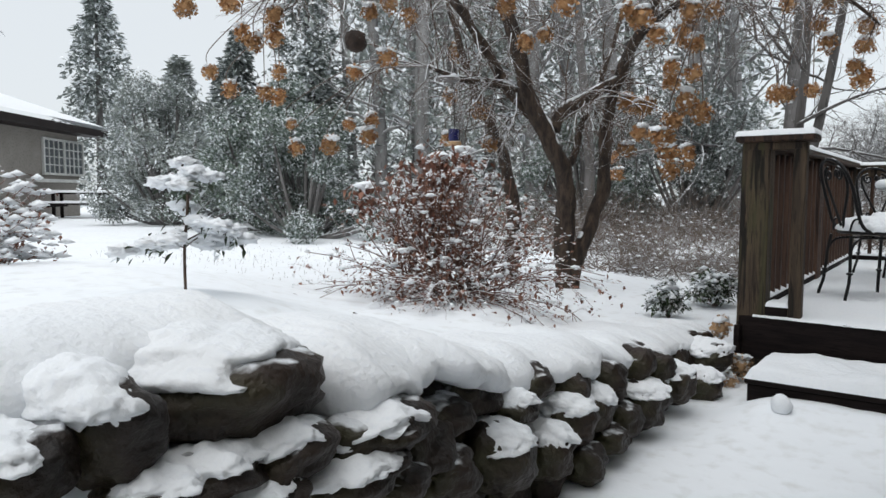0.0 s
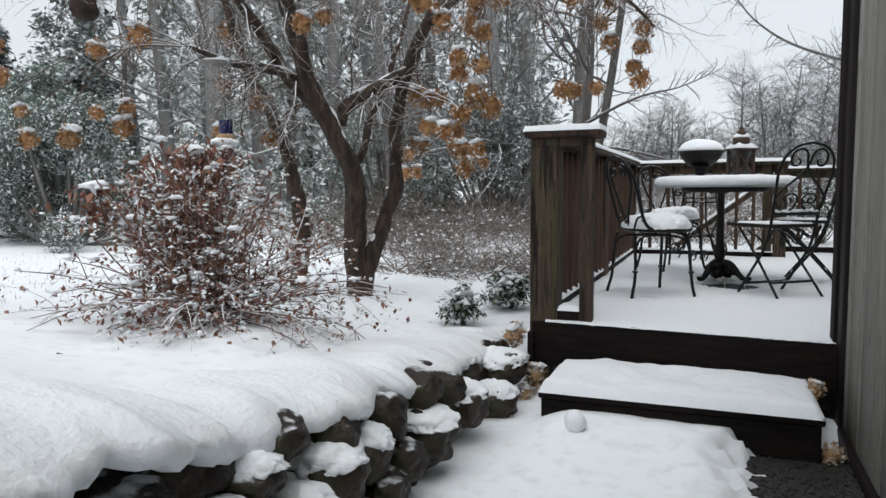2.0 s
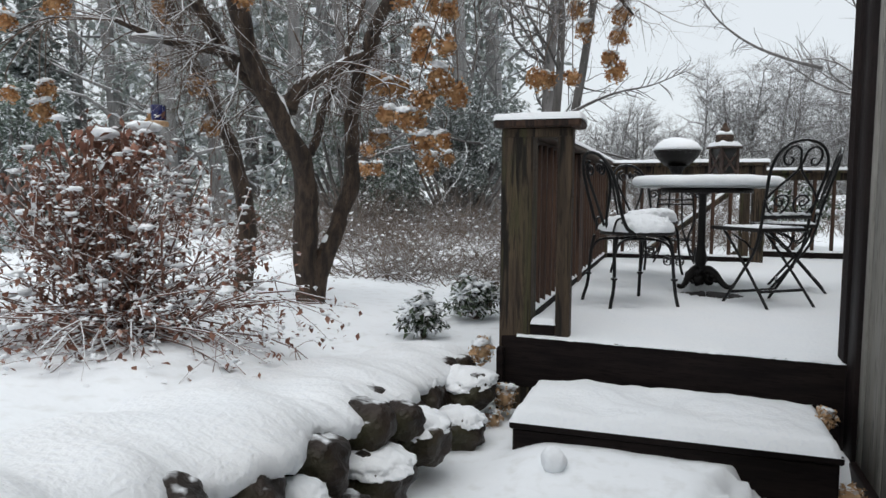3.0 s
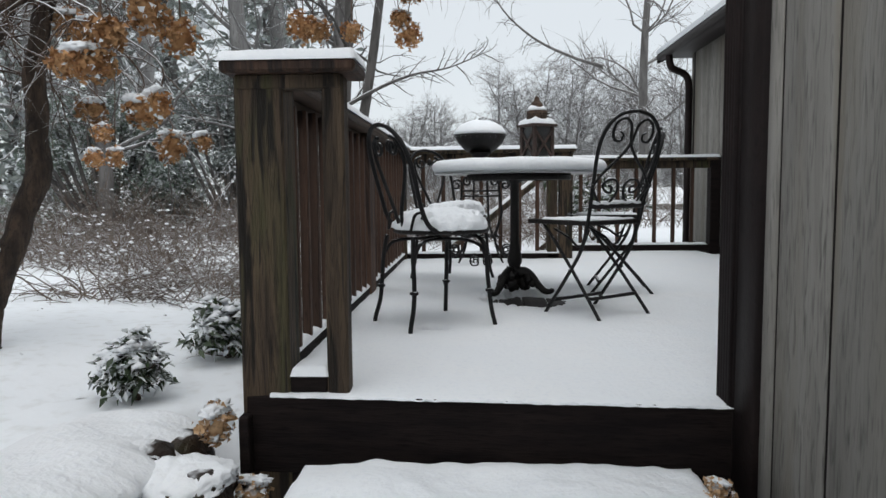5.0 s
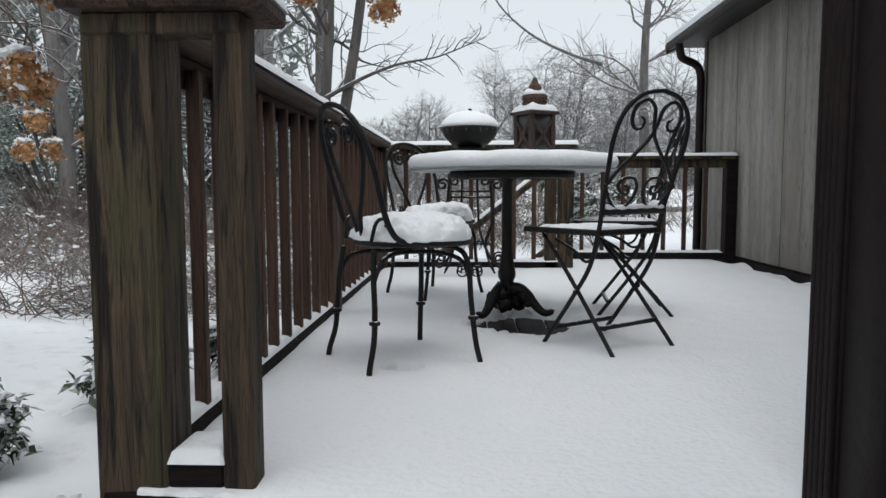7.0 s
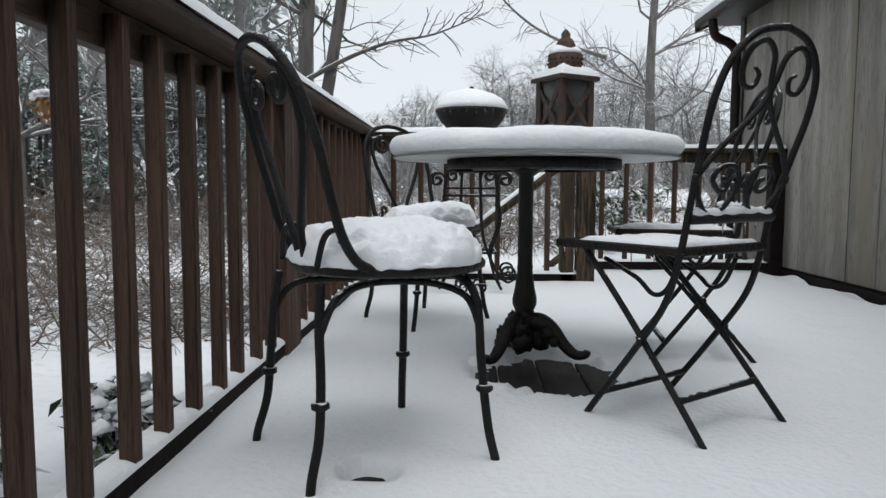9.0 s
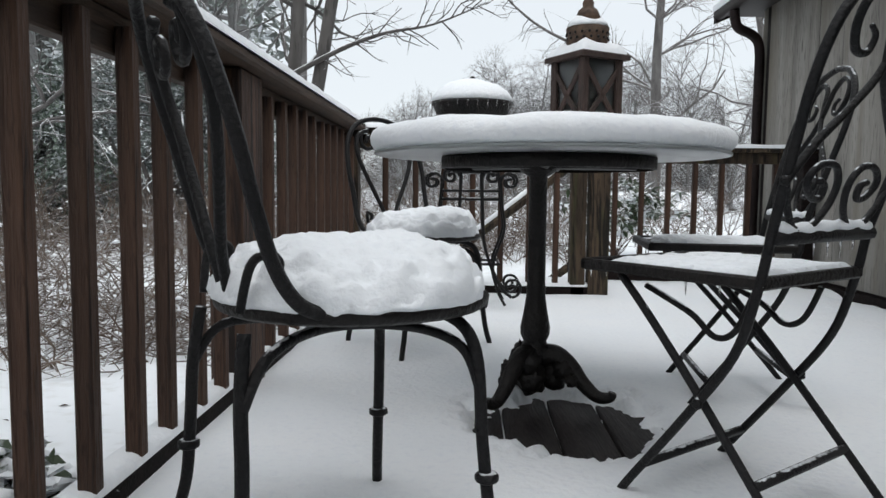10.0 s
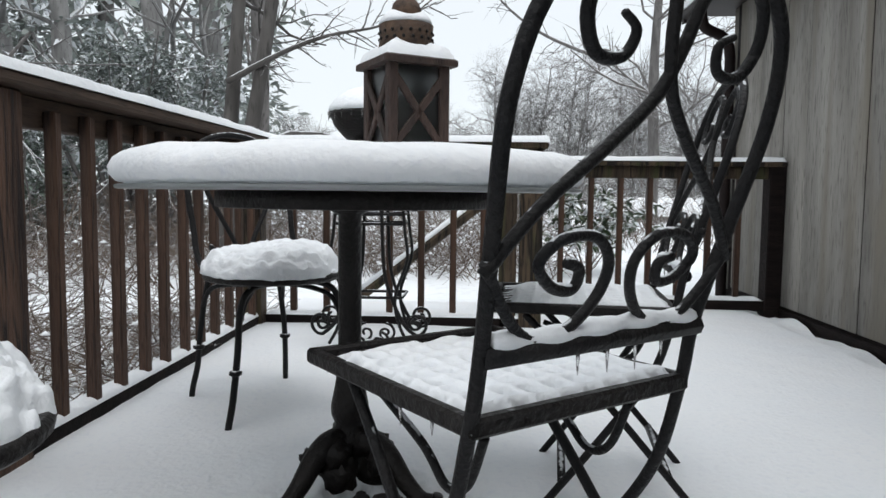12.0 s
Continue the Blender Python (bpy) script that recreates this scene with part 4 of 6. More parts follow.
def wall_top(y):
    return 0.06 + (-0.40 - y) * 0.105 - 0.20 - 0.10 * sm((-2.65 - y) / 0.25)


rng = random.Random(5)
course, z = 0, -0.39
while z < 0.40:
    h = rng.uniform(0.105, 0.135) if course else 0.14
    y = -4.0 + rng.uniform(0, 0.1)
    while y < -0.02:
        near = 1 if y < -2.2 else 0
        ln = rng.uniform(0.13, 0.22) * (1.3 if near else 1.05)
        if course >= 3 and y < -2.5:
            ln = rng.uniform(0.22, 0.34)
        top = wall_top(y + ln / 2)
        if z + h * 0.35 < top:
            hh = min(h * rng.uniform(0.95, 1.2), top - z + 0.05)
            if course >= 3 and y < -2.5:
                hh = rng.uniform(0.12, 0.16)
            x = -0.50 - 0.035 * course - 0.02 * sm((y + 0.9) / 0.9) + rng.uniform(-0.03, 0.035)
            st = Build()
            m = Euler((rng.uniform(-0.15, 0.15), rng.uniform(-0.15, 0.15), rng.uniform(-0.25, 0.25))).to_matrix()
            hx = rng.uniform(0.11, 0.14)
            st.blob((0, 0, 0), (hx, ln * 0.55, hh * 0.60), rng.random() * 40, 0.22, 1.3, 3, m, 0.35)
            ob = part("stone", st, STONE, wall_garden)
            ob.location = (x, y + ln / 2, z + hh / 2)
            if rng.random() < 0.3:
                cp = Build()
                zz = hh * rng.uniform(0.44, 0.56)
                cp.blob((0.02 + rng.uniform(-0.03, 0.03), rng.uniform(-0.02, 0.02), zz), (hx * rng.uniform(0.65, 0.9), ln * rng.uniform(0.42, 0.55), rng.uniform(0.026, 0.042)), rng.random() * 50, 0.34, 3.0, 3, None, 0.05)
                part("snow_cover", cp, CRUMB, ob)
        y += ln * 0.97
    z += h * 0.93
    course += 1


def wall_face(y, z):
    """The battered face of the wall, which bulges at its high end."""
    return -0.33 - 0.35 * (z + 0.1) + 0.12 * max(0.0, min(1.0, (-y - 2.2) / 0.6))


def snow_crust(sx, sy, sz, seed, tilt=0.0):
    """A crumbly cap of snow: full above, drooping unevenly over the rim."""
    bm = bmesh.new()
    bmesh.ops.create_icosphere(bm, subdivisions=5, radius=1)
    off = Vector((seed * 5.1, seed * 2.3, seed))
    b, verts = Build(), []
    for q in bm.verts:
        d = q.co.normalized()
        z = d.z if d.z > 0 else d.z * (0.30 + 0.7 * max(0.0, noise.noise(d * 3 + off)))
        r = 1 + 0.22 * noise.noise(d * 1.9 + off)
        p = Vector((d.x * sx * r, d.y * sy * r, z * sz))
        low = 1.0 if d.z < 0.45 else 0.35
        p += d * (0.010 * noise.noise(p * 32 + off) + 0.009 * low * noise.noise(p * 75 + off) + 0.005 * low * noise.noise(p * 160 + off))
        p.z -= 0.25 * abs(p.y) * tilt
        verts.append(p)
    b.add(verts, [[w.index for w in fc.verts] for fc in bm.faces])
    bm.free()
    return b


# boulders and stones of the face: place along the wall, height, half length, half height
BOULDERS = [(-3.53, 0.25, 0.08, 0.051), (-3.39, 0.27, 0.07, 0.081), (-3.13, 0.27, 0.18, 0.091), (-2.77, 0.19, 0.17, 0.047), (-2.29, 0.05, 0.17, 0.069), (-2.49, 0.05, 0.12, 0.048), (-2.63, 0.01, 0.11, 0.075), (-3.17, 0.1, 0.11, 0.04)]
LEDGE_STONES = [(-3.25, 0.16, 0.11, 0.043), (-3.09, 0.15, 0.11, 0.059), (-2.83, 0.12, 0.17, 0.062), (-2.92, 0.06, 0.13, 0.047), (-3.35, 0.16, 0.08, 0.036)]
FACE_STONES = [(-2.0, 0.03, 0.08, 0.056), (-1.78, -0.03, 0.08, 0.064), (-1.5, -0.06, 0.09, 0.08), (-1.46, -0.21, 0.08, 0.071), (-1.18, -0.06, 0.08, 0.076), (-0.96, -0.11, 0.06, 0.062), (-1.81, -0.26, 0.07, 0.067), (-1.6, -0.24, 0.08, 0.052), (-2.53, -0.08, 0.1, 0.065), (-2.76, -0.01, 0.08, 0.044)]
CAPPED_STONES = [(-2.14, -0.01, 0.09, 0.047), (-1.83, -0.13, 0.1, 0.091), (-2.01, -0.18, 0.08, 0.08), (-2.27, -0.12, 0.11, 0.102), (-1.65, -0.13, 0.08, 0.071), (-0.85, -0.21, 0.12, 0.09), (-1.22, -0.22, 0.11, 0.099), (-0.49, -0.3, 0.09, 0.083), (-0.23, -0.21, 0.14, 0.081)]
rng = random.Random(15)
for group, cap in ((BOULDERS, 0), (LEDGE_STONES, 1), (FACE_STONES, 0), (CAPPED_STONES, 1)):
    for y, z, ly, lz in group:
        lx = min(0.16, max(0.08, (ly + lz) * 0.62))
        st = Build()
        m = Euler((rng.uniform(-0.12, 0.12), rng.uniform(-0.12, 0.12), rng.uniform(-0.2, 0.2))).to_matrix()
        st.blob((0, 0, 0), (lx, ly * 1.04, lz * 1.05), rng.random() * 40, 0.26, 1.5, 4, m, 0.10)
        ob = part("stone", st, STONE, wall_garden)
        ob.location = (wall_face(y, z) - lx * (1.25 if not cap and -2.95 < y < -2.2 else 0.72), y, z)
        if cap:
            cp = snow_crust(lx * 0.98, ly * rng.uniform(0.88, 1.02), min(0.055, lz * 0.75), rng.random() * 50, rng.uniform(0, 1))
            part("snow_cover", cp, CRUMB, ob).location = (0.006, rng.uniform(-0.01, 0.01), lz * 0.62)
        elif y < -3.0:
            cp = snow_crust(lx * 1.65, ly * 1.12, lz * 0.90, rng.random() * 50, 0.1)
            part("snow_cover", cp, CRUMB, ob).location = (-lx * 0.66, -0.03, lz * 0.50)
# lip of garden snow that hangs over the top stones
lip = Build()
ys = [-4.3 + 0.015 * i for i in range(296)]
for y in ys:
    for k in range(11):
        t = k / 10
        over = 0.10 + 0.06 * nz(y, 0, 3.2, 4) + 0.05 * nz(y, 0, 9, 7) + 0.02 * nz(y, 0, 22, 1)
        x = -0.95 + t * (0.95 - 0.50 + over * (1 - 0.6 * sm((-2.95 - y) / 0.15)) + 0.07 * sm((-2.2 - y) / 0.4) * sm((y + 2.98) / 0.1) - 0.05 * sm((y + 1.2) / 0.5))
        d = max(0.0, (t - 0.55) / 0.45)
        zt = (max(wall_top(y) + 0.095, garden_z(-0.7, y) + 0.012) + 0.025 * sm((-1.1 - y) / 0.5) + 0.05 * sm((-2.3 - y) / 0.3) + 0.05 * sm((-2.92 - y) / 0.14) * sm((y + 3.75) / 0.3)) * sm(t / 0.4) + garden_z(-0.95, y) * (1 - sm(t / 0.4))
        lip.v.append((x, y + 0.012 * nz(x, y, 20, 2), zt - 0.06 * d ** 2.6 + 0.03 * nz(x, y, 5, 1) + 0.012 * nz(x, y, 22, 5) * t - (0.02 if k == 0 else 0)))
    xe, ye, ze = lip.v[-1]
    thick = 0.07 + 0.05 * nz(y, 0, 6, 3) + 0.03 * nz(y, 0, 17, 6)
    for dx, f in ((0.016, 0.30), (0.014, 0.65), (-0.004, 0.92), (-0.05, 1.0), (-0.15, 0.95)):
        lip.v.append((xe + dx + 0.010 * nz(y, f, 24, 8), ye, ze - thick * f + 0.008 * nz(y, f, 30, 2)))
for j in range(len(ys) - 1):
    for k in range(15):
        a = j * 16 + k
        lip.f.append((a, a + 1, a + 17, a + 16))
tagged(obj("snow_lip", lip, CRUMB), "deep soft snow overhanging the stone wall", "snow", kind="stuff")


# ---- plants ----
def sprig(b, p, d, length, r, rng, depth, gravity=0.0, kids=(2, 4), sides=5, wig=0.25, tips=None, shrink=0.62):
    """A branching twig."""
    pts, radii = [Vector(p)], [r]
    d = Vector(d).normalized()
    n = 5 if depth else 3
    for i in range(n):
        d = (d + Vector((rng.gauss(0, wig), rng.gauss(0, wig), rng.gauss(0, wig) - gravity))).normalized()
        pts.append(pts[-1] + d * length / n)
        radii.append(r * (1 - 0.6 * (i + 1) / n))
    b.tube(pts, radii, max(3, sides), False)
    if tips is not None:
        tips += pts[2:] if depth == 0 else pts[3:]
    if depth:
        for _ in range(rng.randint(*kids)):
            i = rng.randint(1, n - 1) if depth > 0 else n
            q = pts[i]
            side = Vector((rng.gauss(0, 1), rng.gauss(0, 1), rng.gauss(0, 0.7))).normalized()
            sprig(b, q, d * 0.6 + side * 0.8, length * shrink * rng.uniform(0.7, 1.15), radii[i] * 0.65, rng, depth - 1, gravity, kids, sides - 1, wig, tips, shrink)


def leaves(b, centres, size, rng, aspect=0.45, droop=0.0, per=1, jitter=0.02):
    """Small bent leaf blades round the given places."""
    for c in centres:
        for _ in range(per):
            o = Vector(c) + Vector((rng.gauss(0, jitter), rng.gauss(0, jitter), rng.gauss(0, jitter)))
            d = Vector((rng.gauss(0, 1), rng.gauss(0, 1), rng.gauss(0, 0.6) - droop)).normalized()
            w = d.cross(Vector((rng.gauss(0, 0.4), rng.gauss(0, 0.4), 1))).normalized()
            L = size * rng.uniform(0.6, 1.3)
            up = w.cross(d) * L * 0.12
            a = L * aspect * 0.5
            b.add([o, o + d * L * 0.45 + w * a + up, o + d * L, o + d * L * 0.45 - w * a + up], [(0, 1, 2, 3)])
    return b


def clots(b, places, size, rng):
    """Little lumps of snow."""
    for p in places:
        s = size * rng.uniform(0.5, 1.4)
        o = Vector(p) + Vector((0, 0, s * 0.3))
        a = rng.uniform(0, 3)
        ca, sa = math.cos(a) * s, math.sin(a) * s
        b.add([o + Vector((ca * 1.3, sa * 1.3, -0.15 * s)), o + Vector((-sa, ca, 0)), o + Vector((-ca * 1.3, -sa * 1.3, -0.1 * s)), o + Vector((sa, -ca, -0.1 * s)), o + Vector((0.1 * s, 0, 0.55 * s)), o + Vector((0, 0.1 * s, -0.4 * s))],
              [(0, 1, 4), (1, 2, 4), (2, 3, 4), (3, 0, 4), (1, 0, 5), (2, 1, 5), (3, 2, 5), (0, 3, 5)])
    return b


def flower_head(name, at, r, mat, rng, label, group=""):
    """A dried mop head: uneven bunches of curled papery petals, with a crumbling snow cap."""
    e = thing(name, label, "flower head", pose(*at, rng.uniform(-15, 15), rng.uniform(-15, 15), rng.uniform(0, 360)), group)
    b = Build()
    sx, sy, sz = r * rng.uniform(0.8, 1.1), r * rng.uniform(0.8, 1.1), r * rng.uniform(0.85, 1.15)
    for i in range(26):
        z = 1 - 2 * (i + 0.5) / 26 + rng.gauss(0, 0.08)
        z = max(-1.0, min(1.0, z))
        a = i * 2.39996 + rng.gauss(0, 0.25)
        q = math.sqrt(1 - z * z)
        d = Vector((q * math.cos(a), q * math.sin(a), z))
        k = rng.uniform(0.66, 0.98)
        c = Vector((d.x * sx, d.y * sy, d.z * sz)) * k
        for _ in range(9):
            o = c + Vector((rng.gauss(0, 1), rng.gauss(0, 1), rng.gauss(0, 1))) * r * 0.13
            t = (d + Vector((rng.gauss(0, 0.7), rng.gauss(0, 0.7), rng.gauss(0, 0.7)))).normalized()
            u = t.orthogonal().normalized()
            u = (u * math.cos(i + 1.0) + t.cross(u) * math.sin(i + 1.0)).normalized()
            w = t.cross(u)
            L = r * rng.uniform(0.14, 0.27)
            curl = L * rng.uniform(0.2, 0.7)
            b.add([o - u * L * 0.2, o + w * L * 0.8 + t * curl, o + u * L * 1.2 + t * curl * 0.4, o - w * L * 0.8 + t * curl, o + u * L * 0.4 + t * curl * 0.1], [(0, 1, 4), (1, 2, 4), (2, 3, 4), (3, 0, 4)])
    b.blob((0, 0, 0), (sx * 0.62, sy * 0.62, sz * 0.62), rng.random() * 9, 0.35, 2.4, 2)
    part("petal_mass", b, mat, e)
    if rng.random() < 0.92:
        s = Build()
        for _ in range(3):
            s.blob((rng.gauss(0, 0.22) * sx, rng.gauss(0, 0.22) * sy, sz * rng.uniform(0.72, 0.86)), (sx * rng.uniform(0.42, 0.68), sy * rng.uniform(0.42, 0.68), sz * rng.uniform(0.18, 0.28)), rng.random() * 9, 0.7, 3.2, 3)
        part("snow_cover", s, SNOW, e)
    return e


# the flowering tree
BX, BY = -1.72, 0.85
tree = thing("hydrangea_tree", "dark leaning multi-stemmed tree hung with dried flower heads", "tree", pose(0, 0, 0))


def T(s, z, d=0.0):
    """Along the tree's broad side, up, and through it."""
    return Vector((BX + 0.804 * s - 0.594 * d, BY + 0.594 * s + 0.804 * d, z))


STEMS = [
    ([(0, -0.15), (-0.01, 0.1), (-0.03, 0.42), (-0.04, 0.75, -0.05), (-0.13, 0.95, -0.1), (-0.30, 1.27, -0.15), (-0.42, 1.63, -0.25), (-0.52, 1.9, -0.35), (-0.72, 2.2, -0.5), (-0.95, 2.55, -0.7)], 0.085, 0.035),
    ([(0.03, -0.08), (0.09, 0.18, 0.02), (0.18, 0.42, 0.03), (0.26, 0.64, 0.05), (0.285, 0.85, 0.05), (0.28, 1.13, 0.05), (0.36, 1.5, 0.0), (0.5, 1.84, -0.15), (0.62, 2.2, -0.4), (0.7, 2.5, -0.7)], 0.062, 0.03),
]
STEMS += [
    ([(-0.20, 1.12, -0.1), (-0.45, 1.38, 0.0), (-0.66, 1.72, -0.1), (-0.95, 2.02, -0.3), (-1.28, 1.95, -0.5), (-1.6, 1.96, -0.7), (-1.9, 1.86, -0.8)], 0.045, 0.012),
    ([(-0.28, 1.28, -0.15), (-0.52, 1.42, -0.1), (-0.82, 1.46, -0.1), (-1.05, 1.53, -0.2)], 0.042, 0.012),
    ([(-0.13, 1.1, -0.1), (-0.06, 1.24, -0.05), (0.1, 1.33), (0.34, 1.47), (0.44, 1.6, 0.1)], 0.05, 0.038),
    ([(0.0, 0.85, 0.0), (0.12, 1.15, 0.15), (0.26, 1.5, 0.2), (0.4, 1.85, 0.3), (0.5, 2.3, 0.4)], 0.03, 0.01),
]
STEMS += [
    ([(-0.40, -0.15, 0.45), (-0.36, 0.4, 0.45), (-0.42, 0.8, 0.45), (-0.55, 1.2, 0.4), (-0.75, 1.6, 0.4), (-0.9, 2.1, 0.3)], 0.07, 0.02),
    ([(0.45, 1.75, -0.1), (0.7, 1.95, -0.5), (0.95, 2.0, -1.0), (1.1, 1.9, -1.4)], 0.028, 0.01),
    ([(0.5, 1.85, 0.0), (0.9, 2.05, -0.1), (1.4, 2.1, -0.2), (1.9, 2.0, -0.2), (2.2, 1.85, -0.1)], 0.028, 0.008),
    ([(-0.52, 1.9, -0.35), (-0.6, 2.15, -0.9), (-0.7, 2.2, -1.4)], 0.03, 0.01),
]
limbpts = []
for pts, r0, r1 in STEMS:
    q = bend([T(*p) for p in pts], 10)
    n = len(q)
    for i in range(n):
        q[i] = q[i] + Vector((noise.noise(q[i] * 5), noise.noise(q[i] * 5 + Vector((7, 0, 0))), 0)) * 0.02
    rad = [(r0 + (r1 - r0) * i / (n - 1)) * (1 + 0.14 * noise.noise(q[i] * 7)) * (1.35 if (i == 0 and pts[0][1] < 0) else 1) for i in range(n)]
    stem = Build().tube(q, rad, 18)
    stem.v = [tuple(Vector(v) + Vector((noise.noise(Vector(v) * 26), noise.noise(Vector(v) * 26 + Vector((5, 0, 0))), 0)) * 0.10 * r0) for v in stem.v]
    part("trunk" if r0 > 0.06 else "limb", stem, BARK, tree)
    if r1 < 0.05:
        ridge = Build()
        rr = [max(0.004, rad[i] * 0.85 * (0.6 + 0.9 * noise.noise(q[i] * 8)) * (1 if abs((q[min(i + 1, n - 1)] - q[max(i - 1, 0)]).normalized().z) < 0.95 else 0.15)) for i in range(n)]
        ridge.tube([q[i] + Vector((0.0, 0.0, rad[i] * 0.62)) for i in range(n)], rr, 8)
        part("snow_cover", ridge, SNOW, tree)
    limbpts += [(q[i], rad[i]) for i in range(3, n) if q[i].z > 1.1]
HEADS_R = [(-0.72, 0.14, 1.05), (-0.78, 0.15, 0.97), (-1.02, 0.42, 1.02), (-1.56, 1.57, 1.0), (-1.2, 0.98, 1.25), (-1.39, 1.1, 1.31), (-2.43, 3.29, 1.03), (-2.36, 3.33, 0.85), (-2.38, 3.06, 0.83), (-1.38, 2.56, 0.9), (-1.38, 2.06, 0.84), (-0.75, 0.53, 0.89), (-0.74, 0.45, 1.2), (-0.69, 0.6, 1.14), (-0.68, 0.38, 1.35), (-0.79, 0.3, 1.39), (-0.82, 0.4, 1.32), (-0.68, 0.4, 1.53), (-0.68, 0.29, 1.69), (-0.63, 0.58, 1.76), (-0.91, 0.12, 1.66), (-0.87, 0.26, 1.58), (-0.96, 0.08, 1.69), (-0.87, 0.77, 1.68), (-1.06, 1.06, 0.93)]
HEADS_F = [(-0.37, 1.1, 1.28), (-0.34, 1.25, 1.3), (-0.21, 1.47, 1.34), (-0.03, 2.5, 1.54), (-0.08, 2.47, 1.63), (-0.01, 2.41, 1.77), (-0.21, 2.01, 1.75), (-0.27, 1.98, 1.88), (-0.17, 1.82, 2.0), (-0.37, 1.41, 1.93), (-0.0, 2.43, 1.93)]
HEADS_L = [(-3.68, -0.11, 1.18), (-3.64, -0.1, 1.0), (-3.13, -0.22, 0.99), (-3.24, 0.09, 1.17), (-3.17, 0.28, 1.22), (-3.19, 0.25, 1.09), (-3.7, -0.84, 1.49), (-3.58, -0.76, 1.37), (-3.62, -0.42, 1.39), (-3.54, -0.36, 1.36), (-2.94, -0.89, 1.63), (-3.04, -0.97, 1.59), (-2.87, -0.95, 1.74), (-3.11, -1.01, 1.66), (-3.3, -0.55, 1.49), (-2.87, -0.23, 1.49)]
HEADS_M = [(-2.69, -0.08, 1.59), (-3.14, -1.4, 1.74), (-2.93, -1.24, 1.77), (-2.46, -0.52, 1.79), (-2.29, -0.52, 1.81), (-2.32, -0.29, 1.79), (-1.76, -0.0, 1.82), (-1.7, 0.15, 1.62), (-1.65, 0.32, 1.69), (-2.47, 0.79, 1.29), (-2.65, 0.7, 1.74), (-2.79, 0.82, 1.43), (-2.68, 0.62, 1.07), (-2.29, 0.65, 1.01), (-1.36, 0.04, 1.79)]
rng = random.Random(11)
twigs = Build()
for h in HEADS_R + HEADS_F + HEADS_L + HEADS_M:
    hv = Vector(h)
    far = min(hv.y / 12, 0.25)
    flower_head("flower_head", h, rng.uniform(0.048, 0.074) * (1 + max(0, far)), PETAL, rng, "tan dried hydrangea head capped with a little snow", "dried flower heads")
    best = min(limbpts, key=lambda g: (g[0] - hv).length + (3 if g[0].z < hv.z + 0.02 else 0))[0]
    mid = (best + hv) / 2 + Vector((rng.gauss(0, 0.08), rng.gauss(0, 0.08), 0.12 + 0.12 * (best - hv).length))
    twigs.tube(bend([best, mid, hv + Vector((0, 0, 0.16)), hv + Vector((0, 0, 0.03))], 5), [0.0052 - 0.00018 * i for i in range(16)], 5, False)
    for _ in range(3):
        sprig(twigs, mid, Vector((rng.gauss(0, 1), rng.gauss(0, 1), rng.gauss(-0.2, 0.5))), 0.32, 0.0030, rng, 1, 0.12, (2, 3), 4, 0.25)
for p, r in limbpts:
    if r < 0.05 and rng.random() < 0.62:
        sprig(twigs, p, Vector((rng.gauss(0, 1), rng.gauss(0, 1), rng.gauss(0.1, 0.6))), rng.uniform(0.4, 0.85), min(0.0055, r * 0.35), rng, 2, 0.07, (3, 4), 5, 0.24)
part("twig_growth", twigs, TWIG, tree)["kind"] = "stuff"
tagged(obj("seed_ball", Build().blob((-2.24, -0.88, 1.52), (0.062, 0.062, 0.065), 3, 0.25, 5, 3), SEED), "dark round seed ball hanging in the tree", "bird feeder")
feeder = thing("bird_feeder", "blue glass bird feeder hanging from a branch", "bird feeder", pose(-2.40, 0.33, 1.02))
part("bottle", Build().lathe([(0.036, 0.0), (0.042, 0.005), (0.044, 0.085), (0.036, 0.09)], (0, 0, 0), 14), BLUE, feeder)
part("tray", Build().lathe([(0.05, -0.03), (0.055, -0.028), (0.055, -0.008), (0.045, 0.0)], (0, 0, 0), 14), PALEPETAL, feeder, "tan seed tray")
part("hanger", Build().tube([(0, 0, 0.09), (0.0, 0, 0.55)], 0.0025, 5), IRON, feeder)

tray = thing("hanging_tray", "small round seed tray with snow hanging from a branch", "bird feeder", pose(-2.36, 0.20, 1.45))
part("plate", Build().lathe([(0.075, -0.012), (0.088, -0.010), (0.092, 0.004), (0.086, 0.006)], (0, 0, 0), 24), GREYBARK, tray)
part("snow_cover", Build().lathe([(0.084, 0.005), (0.08, 0.016), (0.05, 0.024), (0.01, 0.026)], (0, 0, 0), 20, 0.1), SNOW, tray)
for k in range(3):
    part("chain", Build().tube([(0.085 * math.cos(k * 2.094), 0.085 * math.sin(k * 2.094), 0.0), (0, 0, 0.22), (0, 0, 0.42)], 0.0018, 5), IRON, tray)

# the big shrub with withered leaves
rng = random.Random(21)
shrub = thing("shrub", "bare hydrangea shrub with red-brown withered leaves and clotted snow", "shrub")
stems, tips = Build(), []
SX, SY = -1.62, -0.82
for i in range(120):
    a = rng.uniform(0, 2 * math.pi)
    lean = rng.uniform(0.15, 1.35) if i % 5 else rng.uniform(0.0, 0.35)
    o = Vector((SX + rng.gauss(0, 0.10), SY + rng.gauss(0, 0.10), garden_z(SX, SY) - 0.02))
    d = Vector((math.cos(a) * lean, math.sin(a) * lean, 1))
    L = rng.uniform(0.5, 0.72) if lean < 1 else rng.uniform(0.55, 0.8)
    if lean < 0.35:
        L = rng.uniform(0.55, 0.84)
    sprig(stems, o, d, L, 0.006, rng, 1, 0.10 * lean, (2, 4), 5, 0.12, tips, 0.4)
